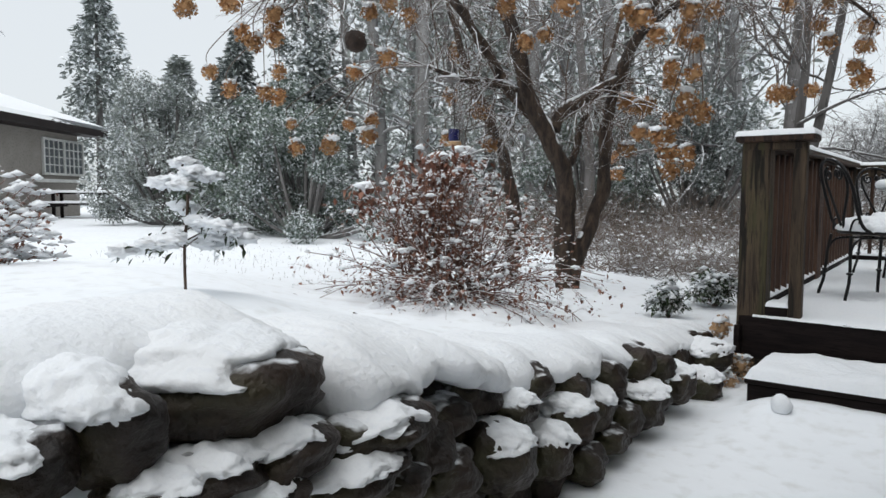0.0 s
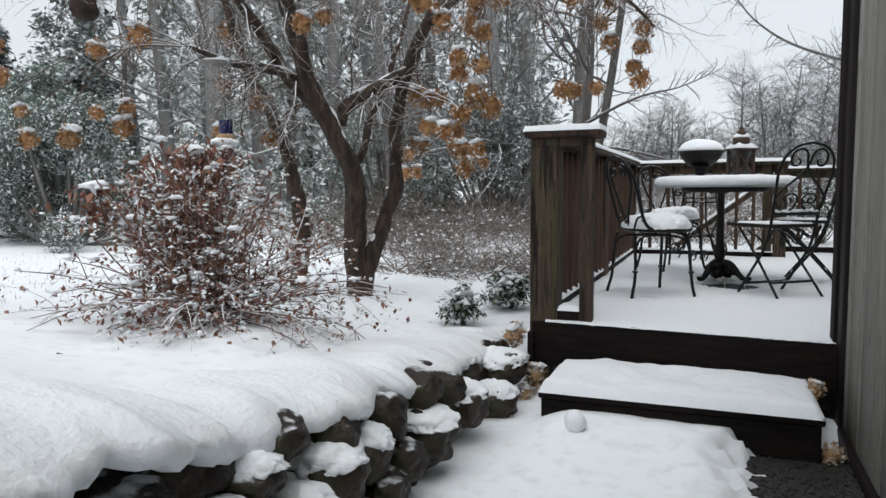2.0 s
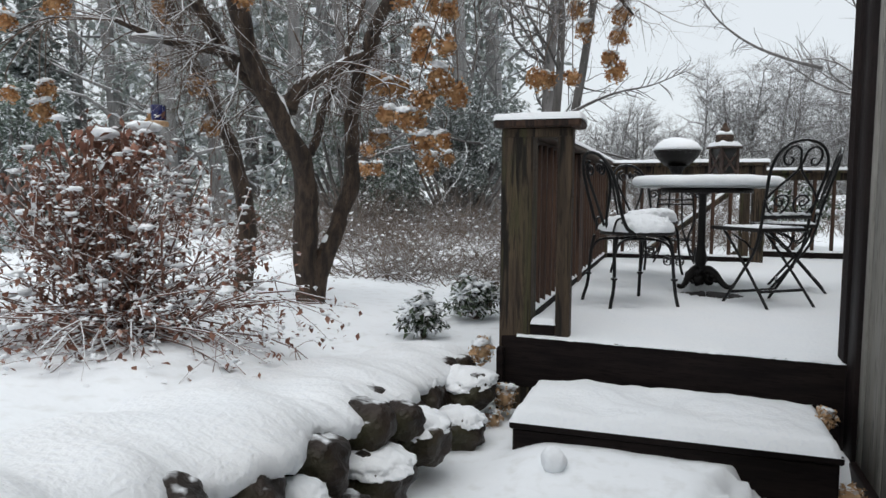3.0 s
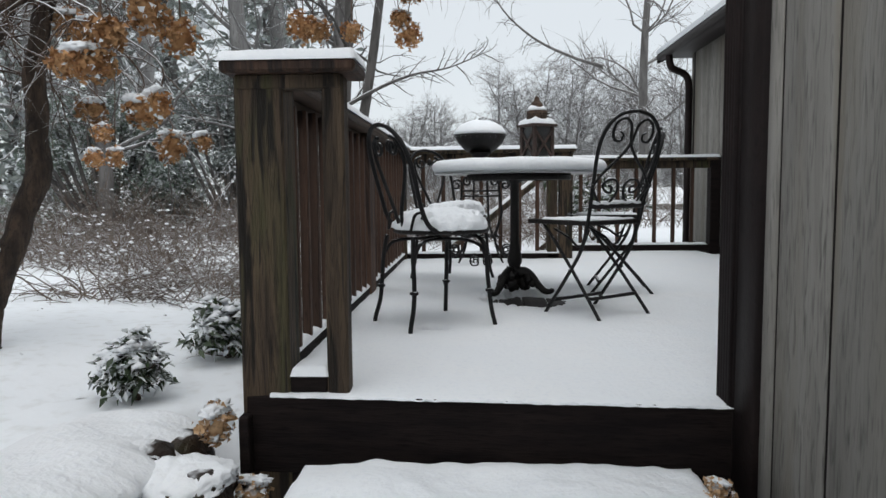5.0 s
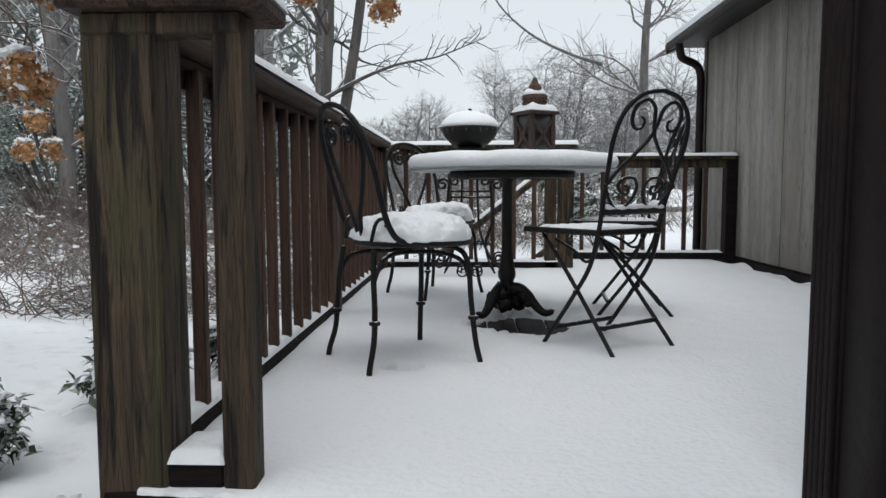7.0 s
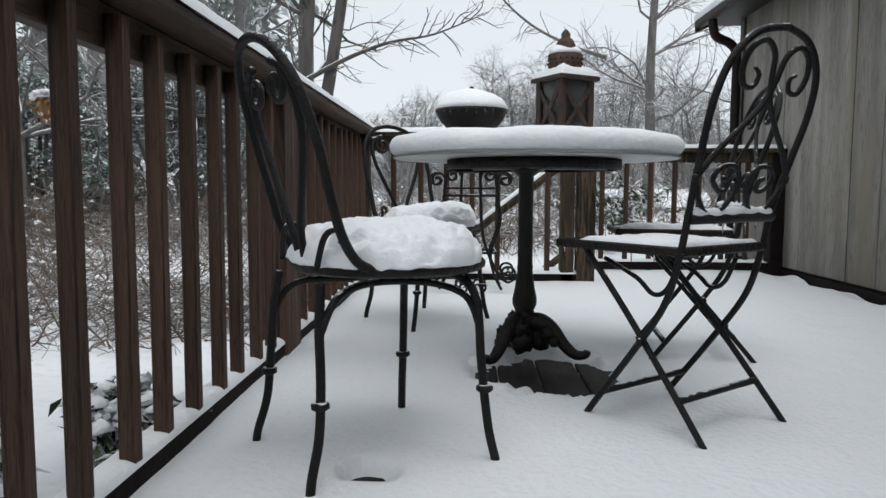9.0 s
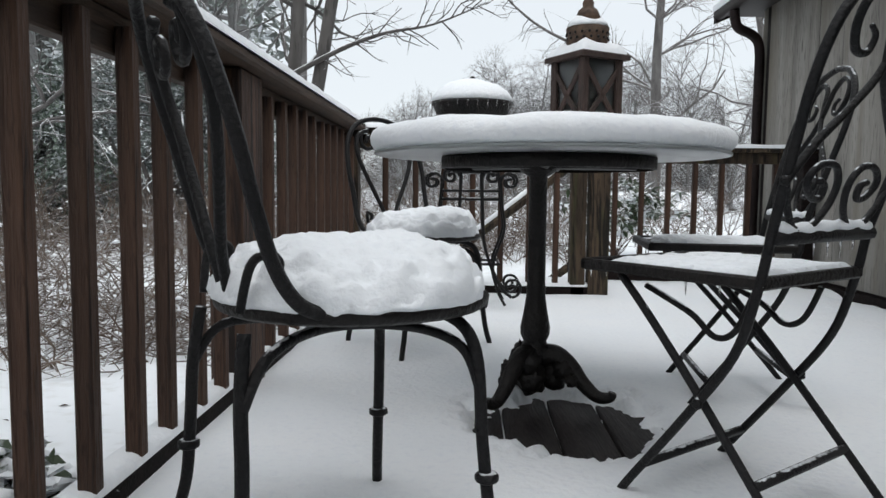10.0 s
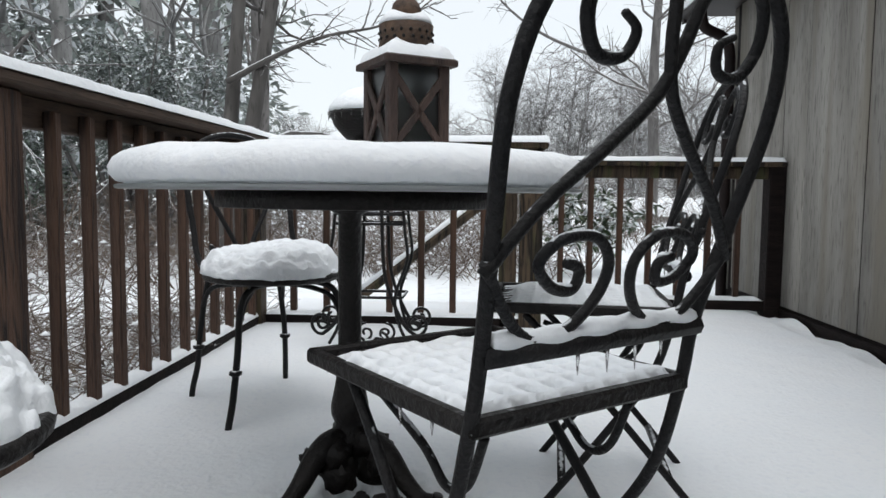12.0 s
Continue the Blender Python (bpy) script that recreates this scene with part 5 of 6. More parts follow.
for i in range(60):
    a = rng.gauss(-1.0, 0.65)
    lean = rng.uniform(1.1, 2.0)
    o = Vector((SX + 0.1 + rng.gauss(0, 0.10), SY - 0.05 + rng.gauss(0, 0.10), garden_z(SX, SY) - 0.02))
    sprig(stems, o, Vector((math.cos(a) * lean, math.sin(a) * lean, 1)), rng.uniform(0.55, 0.85), 0.006, rng, 1, 0.13 * lean, (3, 5), 5, 0.12, tips, 0.35)
wands = Build()
wtips = []
for i in range(26):
    a = rng.uniform(0, 6.28)
    x, y = SX - 0.12 + 0.22 * math.cos(a) * rng.random() * 0.804 / 0.8, SY - 0.06 + 0.2 * math.sin(a) * rng.random()
    sprig(wands, (x, y, 0.06), (rng.gauss(-0.05, 0.12), rng.gauss(0, 0.12), 1), rng.uniform(0.62, 0.84), 0.0065, rng, 1, 0.0, (1, 2), 6, 0.07, wtips, 0.2)
part("wand_growth", wands, REDTWIG, shrub, "upright red-brown stems")["kind"] = "stuff"
part("hanging_foliage", leaves(Build(), [p for p in wtips if p.z > 0.4], 0.06, rng, 0.42, 1.2, 5, 0.025), LEAFRED, shrub)["kind"] = "stuff"
tips = [p for p in tips if p.z > garden_z(p.x, p.y) + 0.01]
part("stemwork", stems, REDTWIG, shrub)["kind"] = "stuff"
part("withered_foliage", leaves(Build(), tips, 0.032, rng, 0.55, 0.7, 3, 0.022), LEAFRED, shrub)["kind"] = "stuff"
clumps = Build()
for p in rng.sample([p for p in tips if p.z > 0.2], 130):
    clumps.blob(p + Vector((0, 0, 0.008)), (rng.uniform(0.012, 0.030), rng.uniform(0.012, 0.030), rng.uniform(0.006, 0.010)), rng.random() * 30, 0.8, 3.0, 2)
part("clumped_snow", clumps, SNOW, shrub)["kind"] = "stuff"
part("clotted_snow", clots(Build(), [p + Vector((rng.gauss(0, 0.012), rng.gauss(0, 0.012), rng.gauss(0, 0.006))) for p in tips for _ in range(2)], 0.0098, rng), SNOW, shrub)["kind"] = "stuff"
for dx, dy, z in ((-0.42, -0.05, 0.68), (0.02, 0.12, 0.88), (-0.05, 0.0, 0.84)):
    cone = Build()
    leaves(cone, [Vector((SX + dx * 0.8 + rng.gauss(0, 0.04), SY + dy + dx * 0.6 + rng.gauss(0, 0.04), z - rng.uniform(0, 0.16))) for _ in range(90)], 0.05, rng, 0.5, 0.9, 1, 0.01)
    part("seed_head", cone, LEAFRED, shrub)["kind"] = "stuff"
    part("snow_cover", Build().blob((SX + dx * 0.8, SY + dy + dx * 0.6, z), (0.06, 0.06, 0.022), z * 9, 0.5, 2.5, 2), SNOW, shrub)


def small_shrub(name, at, r, h, label, rng, leaf=0.05, mat=RHODO):
    e = thing(name, label, "shrub")
    o = Vector((at[0], at[1], ground_z(at[0], at[1]) - 0.01))
    st, tp = Build(), []
    for i in range(16):
        a = rng.uniform(0, 6.28)
        sprig(st, o, Vector((math.cos(a) * r * 2.2, math.sin(a) * r * 2.2, h * 2.4)), h * 0.95, 0.005, rng, 1, -0.02, (2, 3), 5, 0.16, tp, 0.5)
    part("stemwork", st, TWIG, e)
    tp = [p for p in tp if p.z > o.z + h * 0.35]
    part("foliage", leaves(Build(), tp, leaf * 0.85, rng, 0.40, 0.5, 9, 0.018), mat, e)["kind"] = "stuff"
    part("clotted_snow", clots(Build(), [p + Vector((0, 0, 0.012)) for p in tp if p.z > o.z + h * 0.55], 0.026, rng), SNOW, e)["kind"] = "stuff"
    return e


small_shrub("rhododendron", (-0.78, 0.34), 0.10, 0.20, "small evergreen shrub with leathery leaves dusted with snow", rng)
small_shrub("rhododendron", (-0.66, 0.92), 0.15, 0.22, "low evergreen shrub with drooping snowy leaves beside the deck", rng, 0.065)
small_shrub("rhododendron", (-0.45, 1.25), 0.12, 0.18, "low evergreen shrub with drooping snowy leaves beside the deck", rng, 0.065)

# snow-laden sapling
sap = thing("sapling", "slender evergreen sapling bowed under pads of snow", "sapling")
sb, stips = Build(), []
so = Vector((-1.19, -2.73, garden_z(-1.19, -2.73) - 0.01))
sb.tube(bend([so, so + Vector((0.0, 0.0, 0.14)), so + Vector((0.012, 0.005, 0.26)), so + Vector((0.01, 0.012, 0.38))], 5), 0.0045, 7)
pads = Build()
for k, (a, L, z) in enumerate(((-2.5, 0.17, 0.15), (-2.0, 0.14, 0.17), (2.7, 0.16, 0.16), (0.6, 0.17, 0.17), (0.2, 0.14, 0.20), (1.1, 0.13, 0.15), (-0.6, 0.13, 0.22), (1.8, 0.1, 0.26), (-1.6, 0.11, 0.17), (3.0, 0.07, 0.34), (0.3, 0.07, 0.36), (1.6, 0.05, 0.39), (-1.2, 0.06, 0.33))):
    d = Vector((math.cos(a + 0.64), math.sin(a + 0.64), 0))
    e = so + Vector((0, 0, z))
    pts = bend([e, e + d * L * 0.5 + Vector((0, 0, 0.03)), e + d * L + Vector((0, 0, -0.01))], 5)
    part("branch", Build().tube(pts, 0.003, 5), TWIG, sap)
    stips += [pts[4], pts[6], pts[8], pts[-1], pts[-1]]
    for f in (0.45, 0.75, 1.0):
        pads.blob(e + d * L * f + Vector((rng.gauss(0, 0.008), rng.gauss(0, 0.008), 0.022 - 0.02 * f)), (rng.uniform(0.026, 0.044), rng.uniform(0.026, 0.044), rng.uniform(0.012, 0.020)), rng.random() * 30, 0.7, 2.4, 3)
part("stem", sb, TWIG, sap)
part("foliage", leaves(Build(), stips, 0.036, rng, 0.36, 0.8, 3, 0.012), RHODO, sap)
part("clotted_snow", pads, SNOW, sap)["kind"] = "stuff"

# snowy shrub at the garden's edge
edge = thing("shrub", "rounded twiggy shrub with pinkish clotted snow at the garden edge", "shrub")
stems, tips = Build(), []
for i in range(70):
    a = rng.uniform(0, 6.28)
    lean = rng.uniform(0.2, 1.3)
    sprig(stems, (-2.98 + rng.gauss(0, 0.05), -2.72 + rng.gauss(0, 0.05), 0.25), (math.cos(a) * lean, math.sin(a) * lean, 1), rng.uniform(0.36, 0.56), 0.005, rng, 1, 0.10 * lean, (2, 4), 5, 0.14, tips, 0.45)
tips = [p for p in tips if p.z > garden_z(p.x, p.y) + 0.01]
part("stemwork", stems, REDTWIG, edge)["kind"] = "stuff"
part("withered_foliage", leaves(Build(), tips, 0.03, rng, 0.6, 0.5, 2, 0.02), LEAFRED, edge)["kind"] = "stuff"
part("clotted_snow", clots(Build(), tips + tips, 0.026, rng), SNOW, edge)["kind"] = "stuff"

for at, r in (((-0.365, -0.03, -0.085), 0.062), ((-0.235, -0.14, -0.25), 0.05), ((0.965, -0.27, -0.17), 0.04), ((-0.26, -0.24, -0.32), 0.04), ((1.0, -0.55, -0.34), 0.045)):
    flower_head("fallen_flower_head", at, r, PALEPETAL, rng, "pale dried flower head lying in the snow", "fallen flower heads")


# ---- woods and distance ----
def bare_tree(name, at, height, r, label, rng, mat, depth=3, kids=(4, 6), lean=(0, 0), forks=1, spread_r=1.0, sides=7, first=0.35):
    e = thing(name, label, "tree")
    z = ground_z(*at) - 0.2
    tk = Build()
    br = Build()
    for f in range(forks):
        d = Vector((lean[0] + rng.gauss(0, 0.10) * (f > 0), lean[1] + rng.gauss(0, 0.1) * (f > 0), 1)).normalized()
        p = Vector((at[0] + 0.6 * r * f, at[1], z))
        pts, rad = [p], [r * 1.15]
        n = 12
        for i in range(n):
            d = (d + Vector((rng.gauss(0, 0.05), rng.gauss(0, 0.05), 0.03))).normalized()
            pts.append(pts[-1] + d * height / n)
            rad.append(r * (1 - 0.85 * ((i + 1) / n) ** 1.1))
        tk.tube(pts, rad, sides + 3, False)
        for i in range(max(1, int(n * first)), n + 1):
            for _ in range(rng.randint(*kids) - 2):
                a = rng.uniform(0, 6.28)
                sprig(br, pts[i], Vector((math.cos(a), math.sin(a), rng.uniform(0.25, 0.9))), height * 0.30 * spread_r * (1.15 - 0.6 * i / n), rad[i] * 0.30 + (0.009 if mat is PALEBARK else 0.004), rng, depth - 1, -0.02, kids, 5, 0.2, None, 0.6)
    part("trunk", tk, mat, e)
    part("branchwork", br, mat, e)["kind"] = "stuff"
    return e


def conifer(name, at, height, radius, label, rng, mat, n, low=0.05, leaf=0.16, droop=0.5, power=1.0, category="tree", boughs=0):
    """Whorls of drooping boughs, each a spray of short blades."""
    e = thing(name, label, category)
    z0 = ground_z(*at) - 0.1
    o = Vector((at[0], at[1], z0))
    part("trunk", Build().tube([o, o + Vector((0.03, 0.02, height * 0.5)), o + Vector((0, 0, height))], [height * 0.022, height * 0.014, 0.01], 8), GREYBARK, e)
    b = Build()
    boughs = boughs or max(40, n // 40)
    for k in range(boughs):
        t = low + (1 - low) * (k + rng.random()) / boughs
        a = k * 2.4 + rng.gauss(0, 0.3)
        R = radius * (1 - t) ** power * rng.uniform(0.6, 1.12) + 0.03 * radius
        d = Vector((math.cos(a), math.sin(a), 0))
        per = n // boughs
        for j in range(per):
            f = rng.random() ** 0.6
            side = rng.gauss(0, 0.16) * R * (0.3 + f)
            c = o + Vector((0, 0, t * height)) + d * R * f + Vector((-d.y, d.x, 0)) * side + Vector((0, 0, -droop * R * f * f * 0.6 + rng.gauss(0, 0.05 * radius)))
            dd = (d * rng.uniform(0.4, 1) + Vector((rng.gauss(0, 0.5), rng.gauss(0, 0.5), rng.gauss(-0.25, 0.4)))).normalized()
            w = dd.cross(Vector((rng.gauss(0, 0.5), rng.gauss(0, 0.5), 1))).normalized()
            L = leaf * rng.uniform(0.5, 1.3)
            b.add([c, c + dd * L * 0.5 + w * L * 0.22, c + dd * L, c + dd * L * 0.5 - w * L * 0.22], [(0, 1, 2, 3)])
    part("bough_foliage", b, mat, e)["kind"] = "stuff"
    return e


def evergreen_mass(name, at, size, label, rng, mat, n, leaf=0.1):
    """A broad evergreen: lobes of small leaves on a few stems."""
    e = thing(name, label, "shrub")
    z0 = ground_z(*at) - 0.05
    lobes = []
    for k in range(46):
        a, t = rng.uniform(0, 6.28), rng.random() ** 1.2
        q = math.sqrt(rng.random()) * (1.15 - 0.75 * t)
        lobes.append((Vector((at[0] + math.cos(a) * q * size[0], at[1] + math.sin(a) * q * size[1], z0 + size[2] * (0.12 + 0.8 * t))), rng.uniform(0.13, 0.30) * min(size)))
    st = Build()
    for c, r in lobes:
        st.tube(bend([(at[0], at[1], z0), (at[0] * 0.5 + c.x * 0.5, at[1] * 0.5 + c.y * 0.5, z0 + (c.z - z0) * 0.35), tuple(c)], 4), [0.05 - 0.004 * i for i in range(9)], 5, False)
    part("stemwork", st, GREYBARK, e)
    b = Build()
    for i in range(n):
        c, r = lobes[i % len(lobes)]
        d = Vector((rng.gauss(0, 1), rng.gauss(0, 1), rng.gauss(0, 0.8))).normalized()
        o = c + d * r * rng.uniform(0.55, 1.12)
        leaves(b, [o], leaf, rng, 0.42, 0.3, 1, 0.01)
    part("foliage", b, mat, e)["kind"] = "stuff"
    return e


rng = random.Random(33)
evergreen_mass("evergreen_shrub", (-7.6, 3.6), (1.3, 1.2, 2.1), "large dark evergreen shrub frosted with snow", rng, NEEDLE, 42000, 0.058)
evergreen_mass("evergreen_shrub", (-9.4, 4.4), (1.5, 1.3, 2.9), "large dark evergreen shrub frosted with snow", rng, NEEDLE, 32000, 0.072)
evergreen_mass("evergreen_shrub", (-13.2, 4.9), (2.1, 1.8, 3.3), "grey-green frosted evergreen, hazed pale, by the neighbouring house", rng, NEEDLEFAR, 26000, 0.09)
evergreen_mass("evergreen_shrub", (-5.0, 8.2), (1.6, 1.2, 2.2), "dark evergreen shrub under tall pines", rng, NEEDLE, 22000, 0.075)
evergreen_mass("evergreen_shrub", (-3.2, 8.8), (1.7, 1.2, 2.7), "grey-green evergreen shrub under tall pines", rng, NEEDLEMID, 30000, 0.07)
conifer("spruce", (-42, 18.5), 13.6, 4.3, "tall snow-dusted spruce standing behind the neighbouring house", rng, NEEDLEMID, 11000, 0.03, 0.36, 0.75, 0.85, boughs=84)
conifer("spruce", (-24, 12.2), 6.0, 2.2, "frosted spruce hazed pale among the woods", rng, NEEDLEFAR, 5000, 0.05, 0.38, 0.5, 0.9)
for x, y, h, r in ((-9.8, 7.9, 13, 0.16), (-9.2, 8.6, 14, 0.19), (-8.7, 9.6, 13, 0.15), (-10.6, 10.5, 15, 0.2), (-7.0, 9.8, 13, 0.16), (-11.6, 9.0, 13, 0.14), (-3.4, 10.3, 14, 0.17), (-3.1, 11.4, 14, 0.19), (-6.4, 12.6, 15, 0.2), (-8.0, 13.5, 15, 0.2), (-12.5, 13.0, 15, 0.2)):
    e = bare_tree("pine_tree", (x, y), h, r, "tall pine with haze-grey trunk and snowy boughs", rng, HAZEBARK, 2, (3, 4), (rng.gauss(0, 0.02), rng.gauss(0, 0.02)), 1, 0.5, 6, 0.12)
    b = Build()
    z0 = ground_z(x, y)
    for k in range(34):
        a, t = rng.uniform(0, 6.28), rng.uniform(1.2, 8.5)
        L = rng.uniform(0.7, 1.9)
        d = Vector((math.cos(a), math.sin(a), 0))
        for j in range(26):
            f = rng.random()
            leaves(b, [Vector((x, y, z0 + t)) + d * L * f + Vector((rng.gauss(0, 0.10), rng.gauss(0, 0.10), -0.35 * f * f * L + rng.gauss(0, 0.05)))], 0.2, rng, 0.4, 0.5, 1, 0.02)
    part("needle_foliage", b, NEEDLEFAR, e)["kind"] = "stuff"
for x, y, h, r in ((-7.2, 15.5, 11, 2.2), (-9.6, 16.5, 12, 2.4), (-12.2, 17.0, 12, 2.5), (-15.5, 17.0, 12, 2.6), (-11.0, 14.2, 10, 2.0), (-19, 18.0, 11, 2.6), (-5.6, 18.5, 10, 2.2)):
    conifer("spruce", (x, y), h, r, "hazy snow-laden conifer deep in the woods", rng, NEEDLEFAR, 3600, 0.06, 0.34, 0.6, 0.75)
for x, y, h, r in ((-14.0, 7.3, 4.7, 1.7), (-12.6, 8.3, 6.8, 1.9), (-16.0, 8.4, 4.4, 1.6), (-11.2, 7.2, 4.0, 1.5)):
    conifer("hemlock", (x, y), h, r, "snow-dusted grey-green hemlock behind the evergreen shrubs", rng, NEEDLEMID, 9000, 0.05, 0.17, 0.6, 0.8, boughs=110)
# tree with the long reaching branch
bt = bare_tree("oak_tree", (-1.15, 5.9), 7.5, 0.068, "grey bare tree with one long snowy branch reaching over the deck", rng, NEARBARK, 3, (2, 4), (0.03, 0.0), 2, 0.5, 7, 0.3)
lb = Build()
q = bend([(-1.08, 5.9, 1.5), (-0.65, 5.9, 1.72), (-0.29, 5.9, 1.85), (0.1, 5.9, 1.92), (0.52, 5.88, 2.08)], 6)
lb.tube(q, [0.026 - 0.0009 * i for i in range(len(q))], 7)
for i in range(4, len(q)):
    sprig(lb, q[i], Vector((0.7, rng.gauss(0, 0.6), rng.choice((-0.5, 0.7)))), 0.3, 0.007, rng, 1, 0.0, (1, 3), 5, 0.2)
part("long_branch", lb, NEARBARK, bt)
bare_tree("bare_tree", (-1.75, 8.9), 9, 0.12, "grey bare tree at the wood edge", rng, GREYBARK, 3, (3, 5), (0.02, 0), 1, 0.8, 7, 0.2)
bare_tree("bare_tree", (-4.4, 6.9), 8, 0.10, "thin grey bare tree at the wood edge", rng, GREYBARK, 3, (3, 5), (0.05, 0), 1, 0.8, 7, 0.2)
st = bare_tree("slender_tree", (5.05, 17.9), 10, 0.16, "slender bare tree rising behind the deck", rng, GREYBARK, 3, (4, 5), (0.02, 0), 1, 0.8, 7, 0.3)
ring = [v.co for v in st.children[0].data.vertices if abs(v.co.z - 3.95) < 0.5 and v.co.x < 5.6]
fork = sum(ring, Vector()) / max(1, len(ring))
arm = Build()
q = bend([fork, fork + Vector((-0.8, 0, 0.25)), fork + Vector((-1.8, -0.1, 0.7)), fork + Vector((-2.6, -0.1, 1.35)), fork + Vector((-3.1, -0.2, 2.0))], 6)
arm.tube(q, [0.055 - 0.0017 * i for i in range(len(q))], 7)
for i in range(4, len(q)):
    sprig(arm, q[i], Vector((-0.7, rng.gauss(0, 0.6), rng.choice((-0.4, 0.8)))), 0.7, 0.012, rng, 1, 0.0, (1, 3), 5, 0.2)
part("long_branch", arm, GREYBARK, st)
bare_tree("slender_tree", (7.2, 16.0), 8, 0.13, "slender bare tree rising behind the deck", rng, GREYBARK, 3, (3, 5), (-0.05, 0), 1, 1.0, 7, 0.15)
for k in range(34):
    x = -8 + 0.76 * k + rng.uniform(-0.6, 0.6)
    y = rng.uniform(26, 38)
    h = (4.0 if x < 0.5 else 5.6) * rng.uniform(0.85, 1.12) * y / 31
    bare_tree("far_tree", (x, y), h, 0.10, "leafless tree hazed pale in the far snowy wood", rng, PALEBARK, 3, (5, 7), (rng.gauss(0, 0.04), 0), 1, 1.25, 4, 0.10)


def thicket(name, area, n, h, label, rng, mat, lean=1.0, slant=0.0):
    e = thing(name, label, "brush")
    b, tp = Build(), []
    for i in range(n):
        x, y = rng.uniform(area[0], area[1]), rng.uniform(area[2], area[3])
        y += slant * (x - area[1])
        a = rng.uniform(0, 6.28)
        sprig(b, (x, y, ground_z(x, y) - 0.03), (math.cos(a) * lean, math.sin(a) * lean, 1), h * rng.uniform(0.6, 1.3), 0.0058, rng, 1, 0.14, (3, 5), 4, 0.2, tp, 0.55)
    part("stemwork", b, mat, e)["kind"] = "stuff"
    part("clotted_snow", clots(Build(), [p for p in tp if rng.random() < 0.06], 0.020, rng), SNOW, e)["kind"] = "stuff"
    return e


thicket("brush_thicket", (-2.4, -0.5, 3.5, 5.4), 560, 0.56, "low tangle of snowy brown brush", rng, BRUSH, 1.3, 0.6)
thicket("brush_thicket", (-4.8, -2.3, 3.9, 5.8), 380, 0.56, "low tangle of snowy brown brush", rng, BRUSH, 0.9)
thicket("brush_thicket", (-1.6, 1.6, 6.6, 9.0), 430, 0.9, "low tangle of snowy brown brush behind the deck", rng, BRUSH, 0.8)
thicket("brush_thicket", (-8.5, -3.0, 6.0, 8.0), 260, 1.0, "low tangle of snowy brown brush under pines", rng, BRUSH, 0.7)
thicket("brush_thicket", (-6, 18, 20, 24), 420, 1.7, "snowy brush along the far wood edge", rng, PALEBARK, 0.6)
thicket("brush_thicket", (-5.2, -0.8, 5.8, 9.5), 640, 0.95, "tangle of brown brush seen through the railing", rng, BRUSH, 0.7)
thicket("brush_thicket", (-0.8, 4.5, 9.5, 13), 300, 1.1, "snowy brown brush at the lawn's far side", rng, BRUSH, 0.6)
small_shrub("rhododendron", (1.9, 7.2), 0.5, 0.8, "snowy evergreen shrub beyond the deck", rng, 0.12)

# neighbouring house
nb = thing("neighbour_house", "low tan stucco house with snow-covered roof and multi-paned window", "house", pose(-23.3, 7.9, -0.05, 0, 0, 128))
part("wall", Build().box(-14, 0, 0, 6, -0.5, 2.75, 0.02), STUCCO, nb, smooth=False)
part("roof", Build().add([(-15, -0.7, 2.65), (0.6, -0.7, 2.65), (0.6, 3.4, 4.0), (-15, 3.4, 4.0), (0.6, 7, 2.8), (-15, 7, 2.8), (-15, -0.7, 2.9), (0.6, -0.7, 2.9), (0.6, 3.4, 4.25), (-15, 3.4, 4.25), (0.6, 7, 3.0), (-15, 7, 3.0)],
     [(6, 7, 8, 9), (9, 8, 10, 11), (7, 1, 2, 8), (0, 6, 9, 3), (8, 2, 4, 10)]), SNOW, nb, smooth=False)
part("fascia", Build().box(-15, 0.62, -0.74, -0.66, 2.55, 2.78, 0.01), TRIM, nb, smooth=False)
part("soffit", Build().box(-14.9, 0.55, -0.66, 0, 2.56, 2.62, 0.01), TRIM, nb, smooth=False)
for x0 in (-0.98, -2.22, -7.5):
    wnd = part("window", Build().box(x0, x0 + 1.15, -0.03, 0.05, 1.3, 2.3, 0.005), PANE, nb, smooth=False)
    fr = Build()
    fr.box(x0 - 0.07, x0, -0.08, 0.02, 1.23, 2.37).box(x0 + 1.15, x0 + 1.22, -0.08, 0.02, 1.23, 2.37).box(x0, x0 + 1.15, -0.08, 0.02, 1.23, 1.30).box(x0, x0 + 1.15, -0.08, 0.02, 2.30, 2.37)
    part("window_frame", fr, WHITEPAINT, wnd, smooth=False)
    for k in range(1, 4):
        part("muntin", Build().box(x0 + 0.2875 * k - 0.02, x0 + 0.2875 * k + 0.02, -0.06, -0.031, 1.3, 2.3), WHITEPAINT, wnd, smooth=False)
    for k in range(1, 4):
        part("muntin", Build().box(x0, x0 + 1.15, -0.055, -0.033, 1.3 + 0.25 * k - 0.015, 1.3 + 0.25 * k + 0.015), WHITEPAINT, wnd, smooth=False)
part("ledge", Build().box(-3.2, 0.0, -0.3, 0, 1.0, 1.1), WHITEPAINT, nb, smooth=False)
gb = thing("distant_house", "far gabled house with snowy roof behind evergreens", "house", pose(-23.8, 15.2, 0, 0, 0, 30))
part("wall", Build().box(-1.5, 1.5, 0, 5, -0.5, 3.6, 0.02), STUCCO, gb, smooth=False)
part("roof", Build().add([(-1.8, -0.4, 3.4), (1.8, -0.4, 3.4), (0, -0.4, 4.9), (-1.8, 5, 3.4), (1.8, 5, 3.4), (0, 5, 4.9)], [(0, 1, 2), (0, 2, 5, 3), (1, 4, 5, 2)]), SNOW, gb, smooth=False)
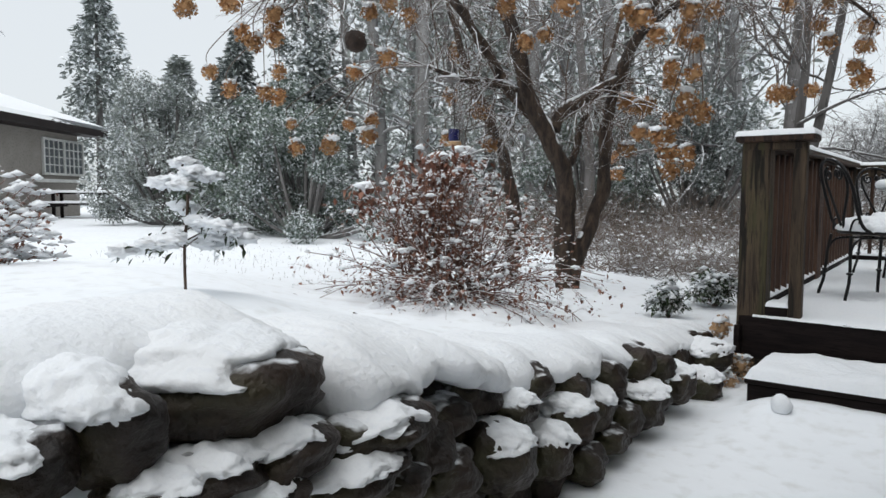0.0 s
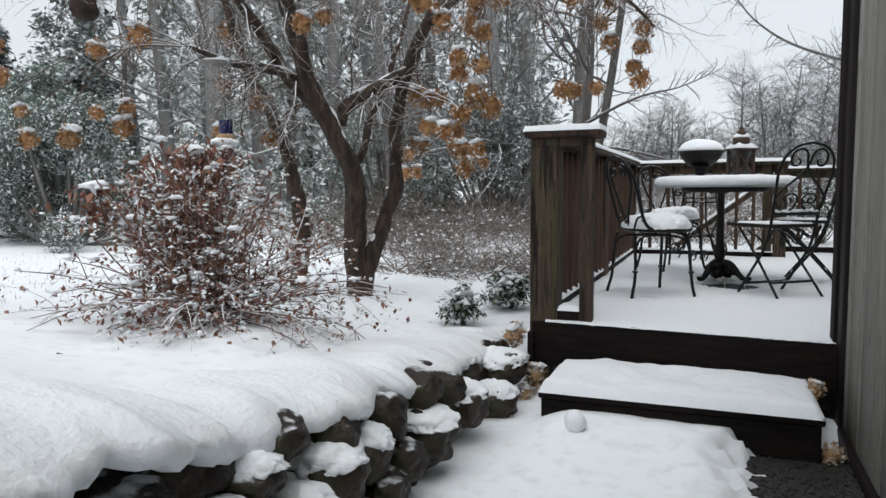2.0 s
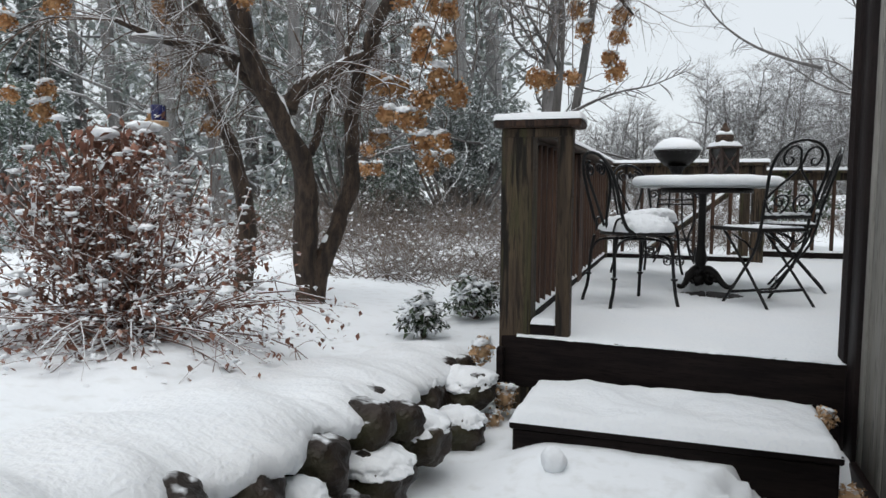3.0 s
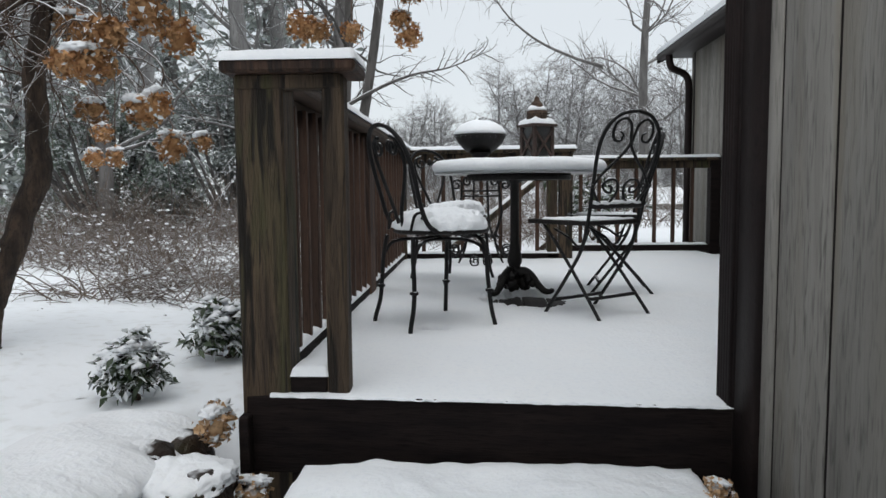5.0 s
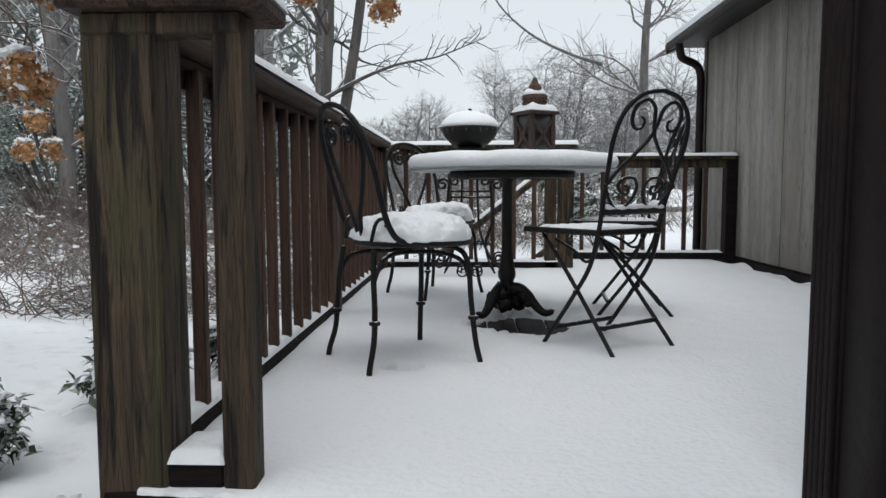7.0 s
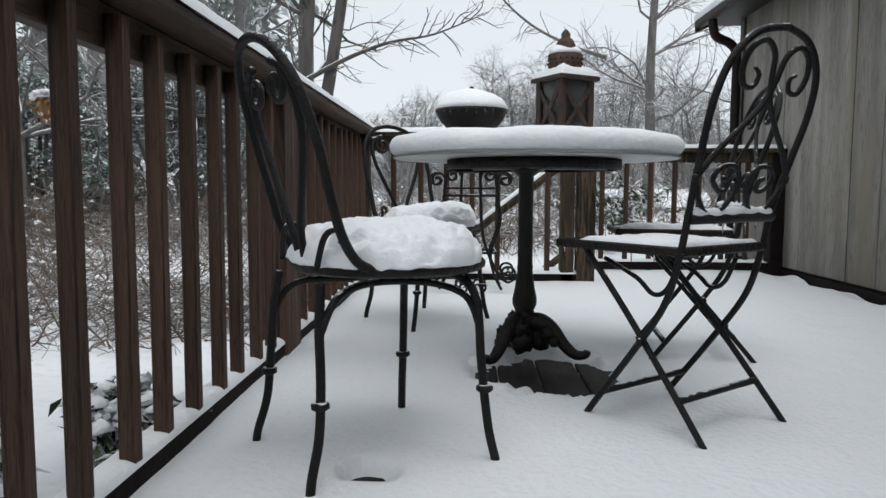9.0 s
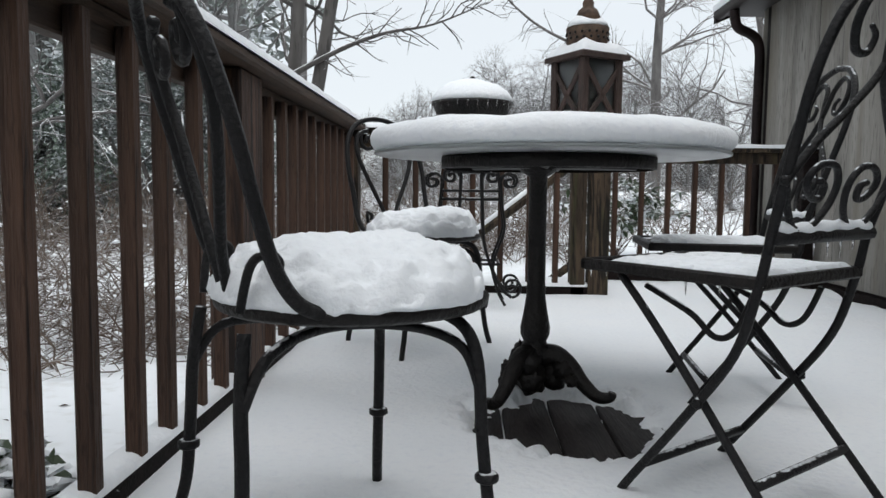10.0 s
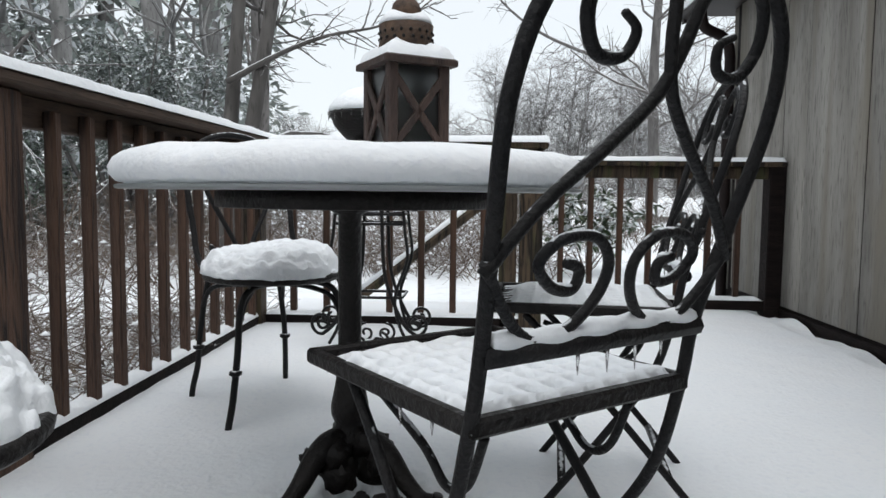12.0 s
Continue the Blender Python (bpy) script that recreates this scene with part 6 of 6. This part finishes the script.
pt = thing("picnic_table", "dark wooden picnic table with snow on top and benches", "picnic table", pose(-20.2, 6.4, ground_z(-20.2, 6.4), 0, 0, 45))
part("tabletop", Build().box(-0.9, 0.9, -0.38, 0.38, 0.70, 0.75), DARKWOOD, pt, smooth=False)
part("snow_cover", pillow(-0.9, 0.9, -0.38, 0.38, 0.75, 0.07, 0.01, 20, 14, 0.08, 3), SNOW, pt)
for s in (-1, 1):
    part("bench", Build().box(-0.9, 0.9, s * 0.7 - 0.14, s * 0.7 + 0.14, 0.40, 0.45), DARKWOOD, pt, smooth=False)
    part("snow_cover", pillow(-0.9, 0.9, s * 0.7 - 0.14, s * 0.7 + 0.14, 0.45, 0.06, 0.01, 20, 10, 0.06, 5), SNOW, pt)
    part("leg", Build().box(s * 0.65 - 0.04, s * 0.65 + 0.04, -0.7, 0.7, 0.33, 0.40).box(s * 0.65 - 0.04, s * 0.65 + 0.04, -0.35, -0.27, -0.05, 0.7).box(s * 0.65 - 0.04, s * 0.65 + 0.04, 0.27, 0.35, -0.05, 0.7), DARKWOOD, pt, smooth=False)
sh = thing("shed", "small far shed with a snow-covered roof", "shed", pose(6.2, 22, 0))
part("wall", Build().box(-1.2, 1.2, 0, 2, -0.4, 0.1), STUCCO, sh, smooth=False)
part("roof", Build().add([(-1.4, -0.3, 0.05), (1.4, -0.3, 0.05), (1.4, 1.2, 0.6), (-1.4, 1.2, 0.6), (1.4, 2.4, 0.05), (-1.4, 2.4, 0.05)], [(0, 1, 2, 3), (3, 2, 4, 5)]), SNOW, sh, smooth=False)

# dead leaves and grass tips poking through the snow
rng = random.Random(77)
litter = Build()
spots = []
for _ in range(60):
    x, y = rng.uniform(-3.6, -0.6), rng.uniform(-2.0, 2.6)
    spots.append(Vector((x, y, ground_z(x, y) + 0.004)))
leaves(litter, spots, 0.035, rng, 0.6, 0.0, 1, 0.0)
for _ in range(500):
    x, y = rng.uniform(-7, -2.4), rng.uniform(-0.6, 3.2)
    z = ground_z(x, y)
    litter.tube([(x, y, z - 0.01), (x + rng.gauss(0, 0.012), y + rng.gauss(0, 0.012), z + rng.uniform(0.01, 0.05))], [0.002, 0.0008], 3, False)
tagged(obj("leaf_litter", litter, TWIG), "dead leaves and grass tips poking through snow", "litter", kind="stuff")

# snowy twig hanging in at the garden's edge
hang = thing("overhanging_branch", "dark snowy evergreen branch hanging over the garden", "branch")
hb, ht = Build(), []
for z in (1.30, 1.16, 1.02, 0.96):
    sprig(hb, (-2.0, -3.15, z + 0.1), (0.95, 0.12, -0.25), 0.44, 0.006, rng, 1, 0.12, (2, 3), 5, 0.12, ht, 0.4)
part("twig", hb, TWIG, hang)["kind"] = "stuff"
part("stem", Build().tube(bend([(-2.06, -3.17, ground_z(-2.06, -3.17) - 0.1), (-2.03, -3.16, 0.6), (-2.0, -3.15, 1.08), (-1.99, -3.15, 1.45)]), [0.026 - 0.0011 * i for i in range(19)][:len(bend([(0, 0, 0), (0, 0, 1), (0, 0, 2), (0, 0, 3)]))], 8), TWIG, hang)
part("foliage", leaves(Build(), ht, 0.035, rng, 0.5, 1.0, 4, 0.01), RHODO, hang)["kind"] = "stuff"
part("clotted_snow", clots(Build(), ht, 0.013, rng), SNOW, hang)["kind"] = "stuff"
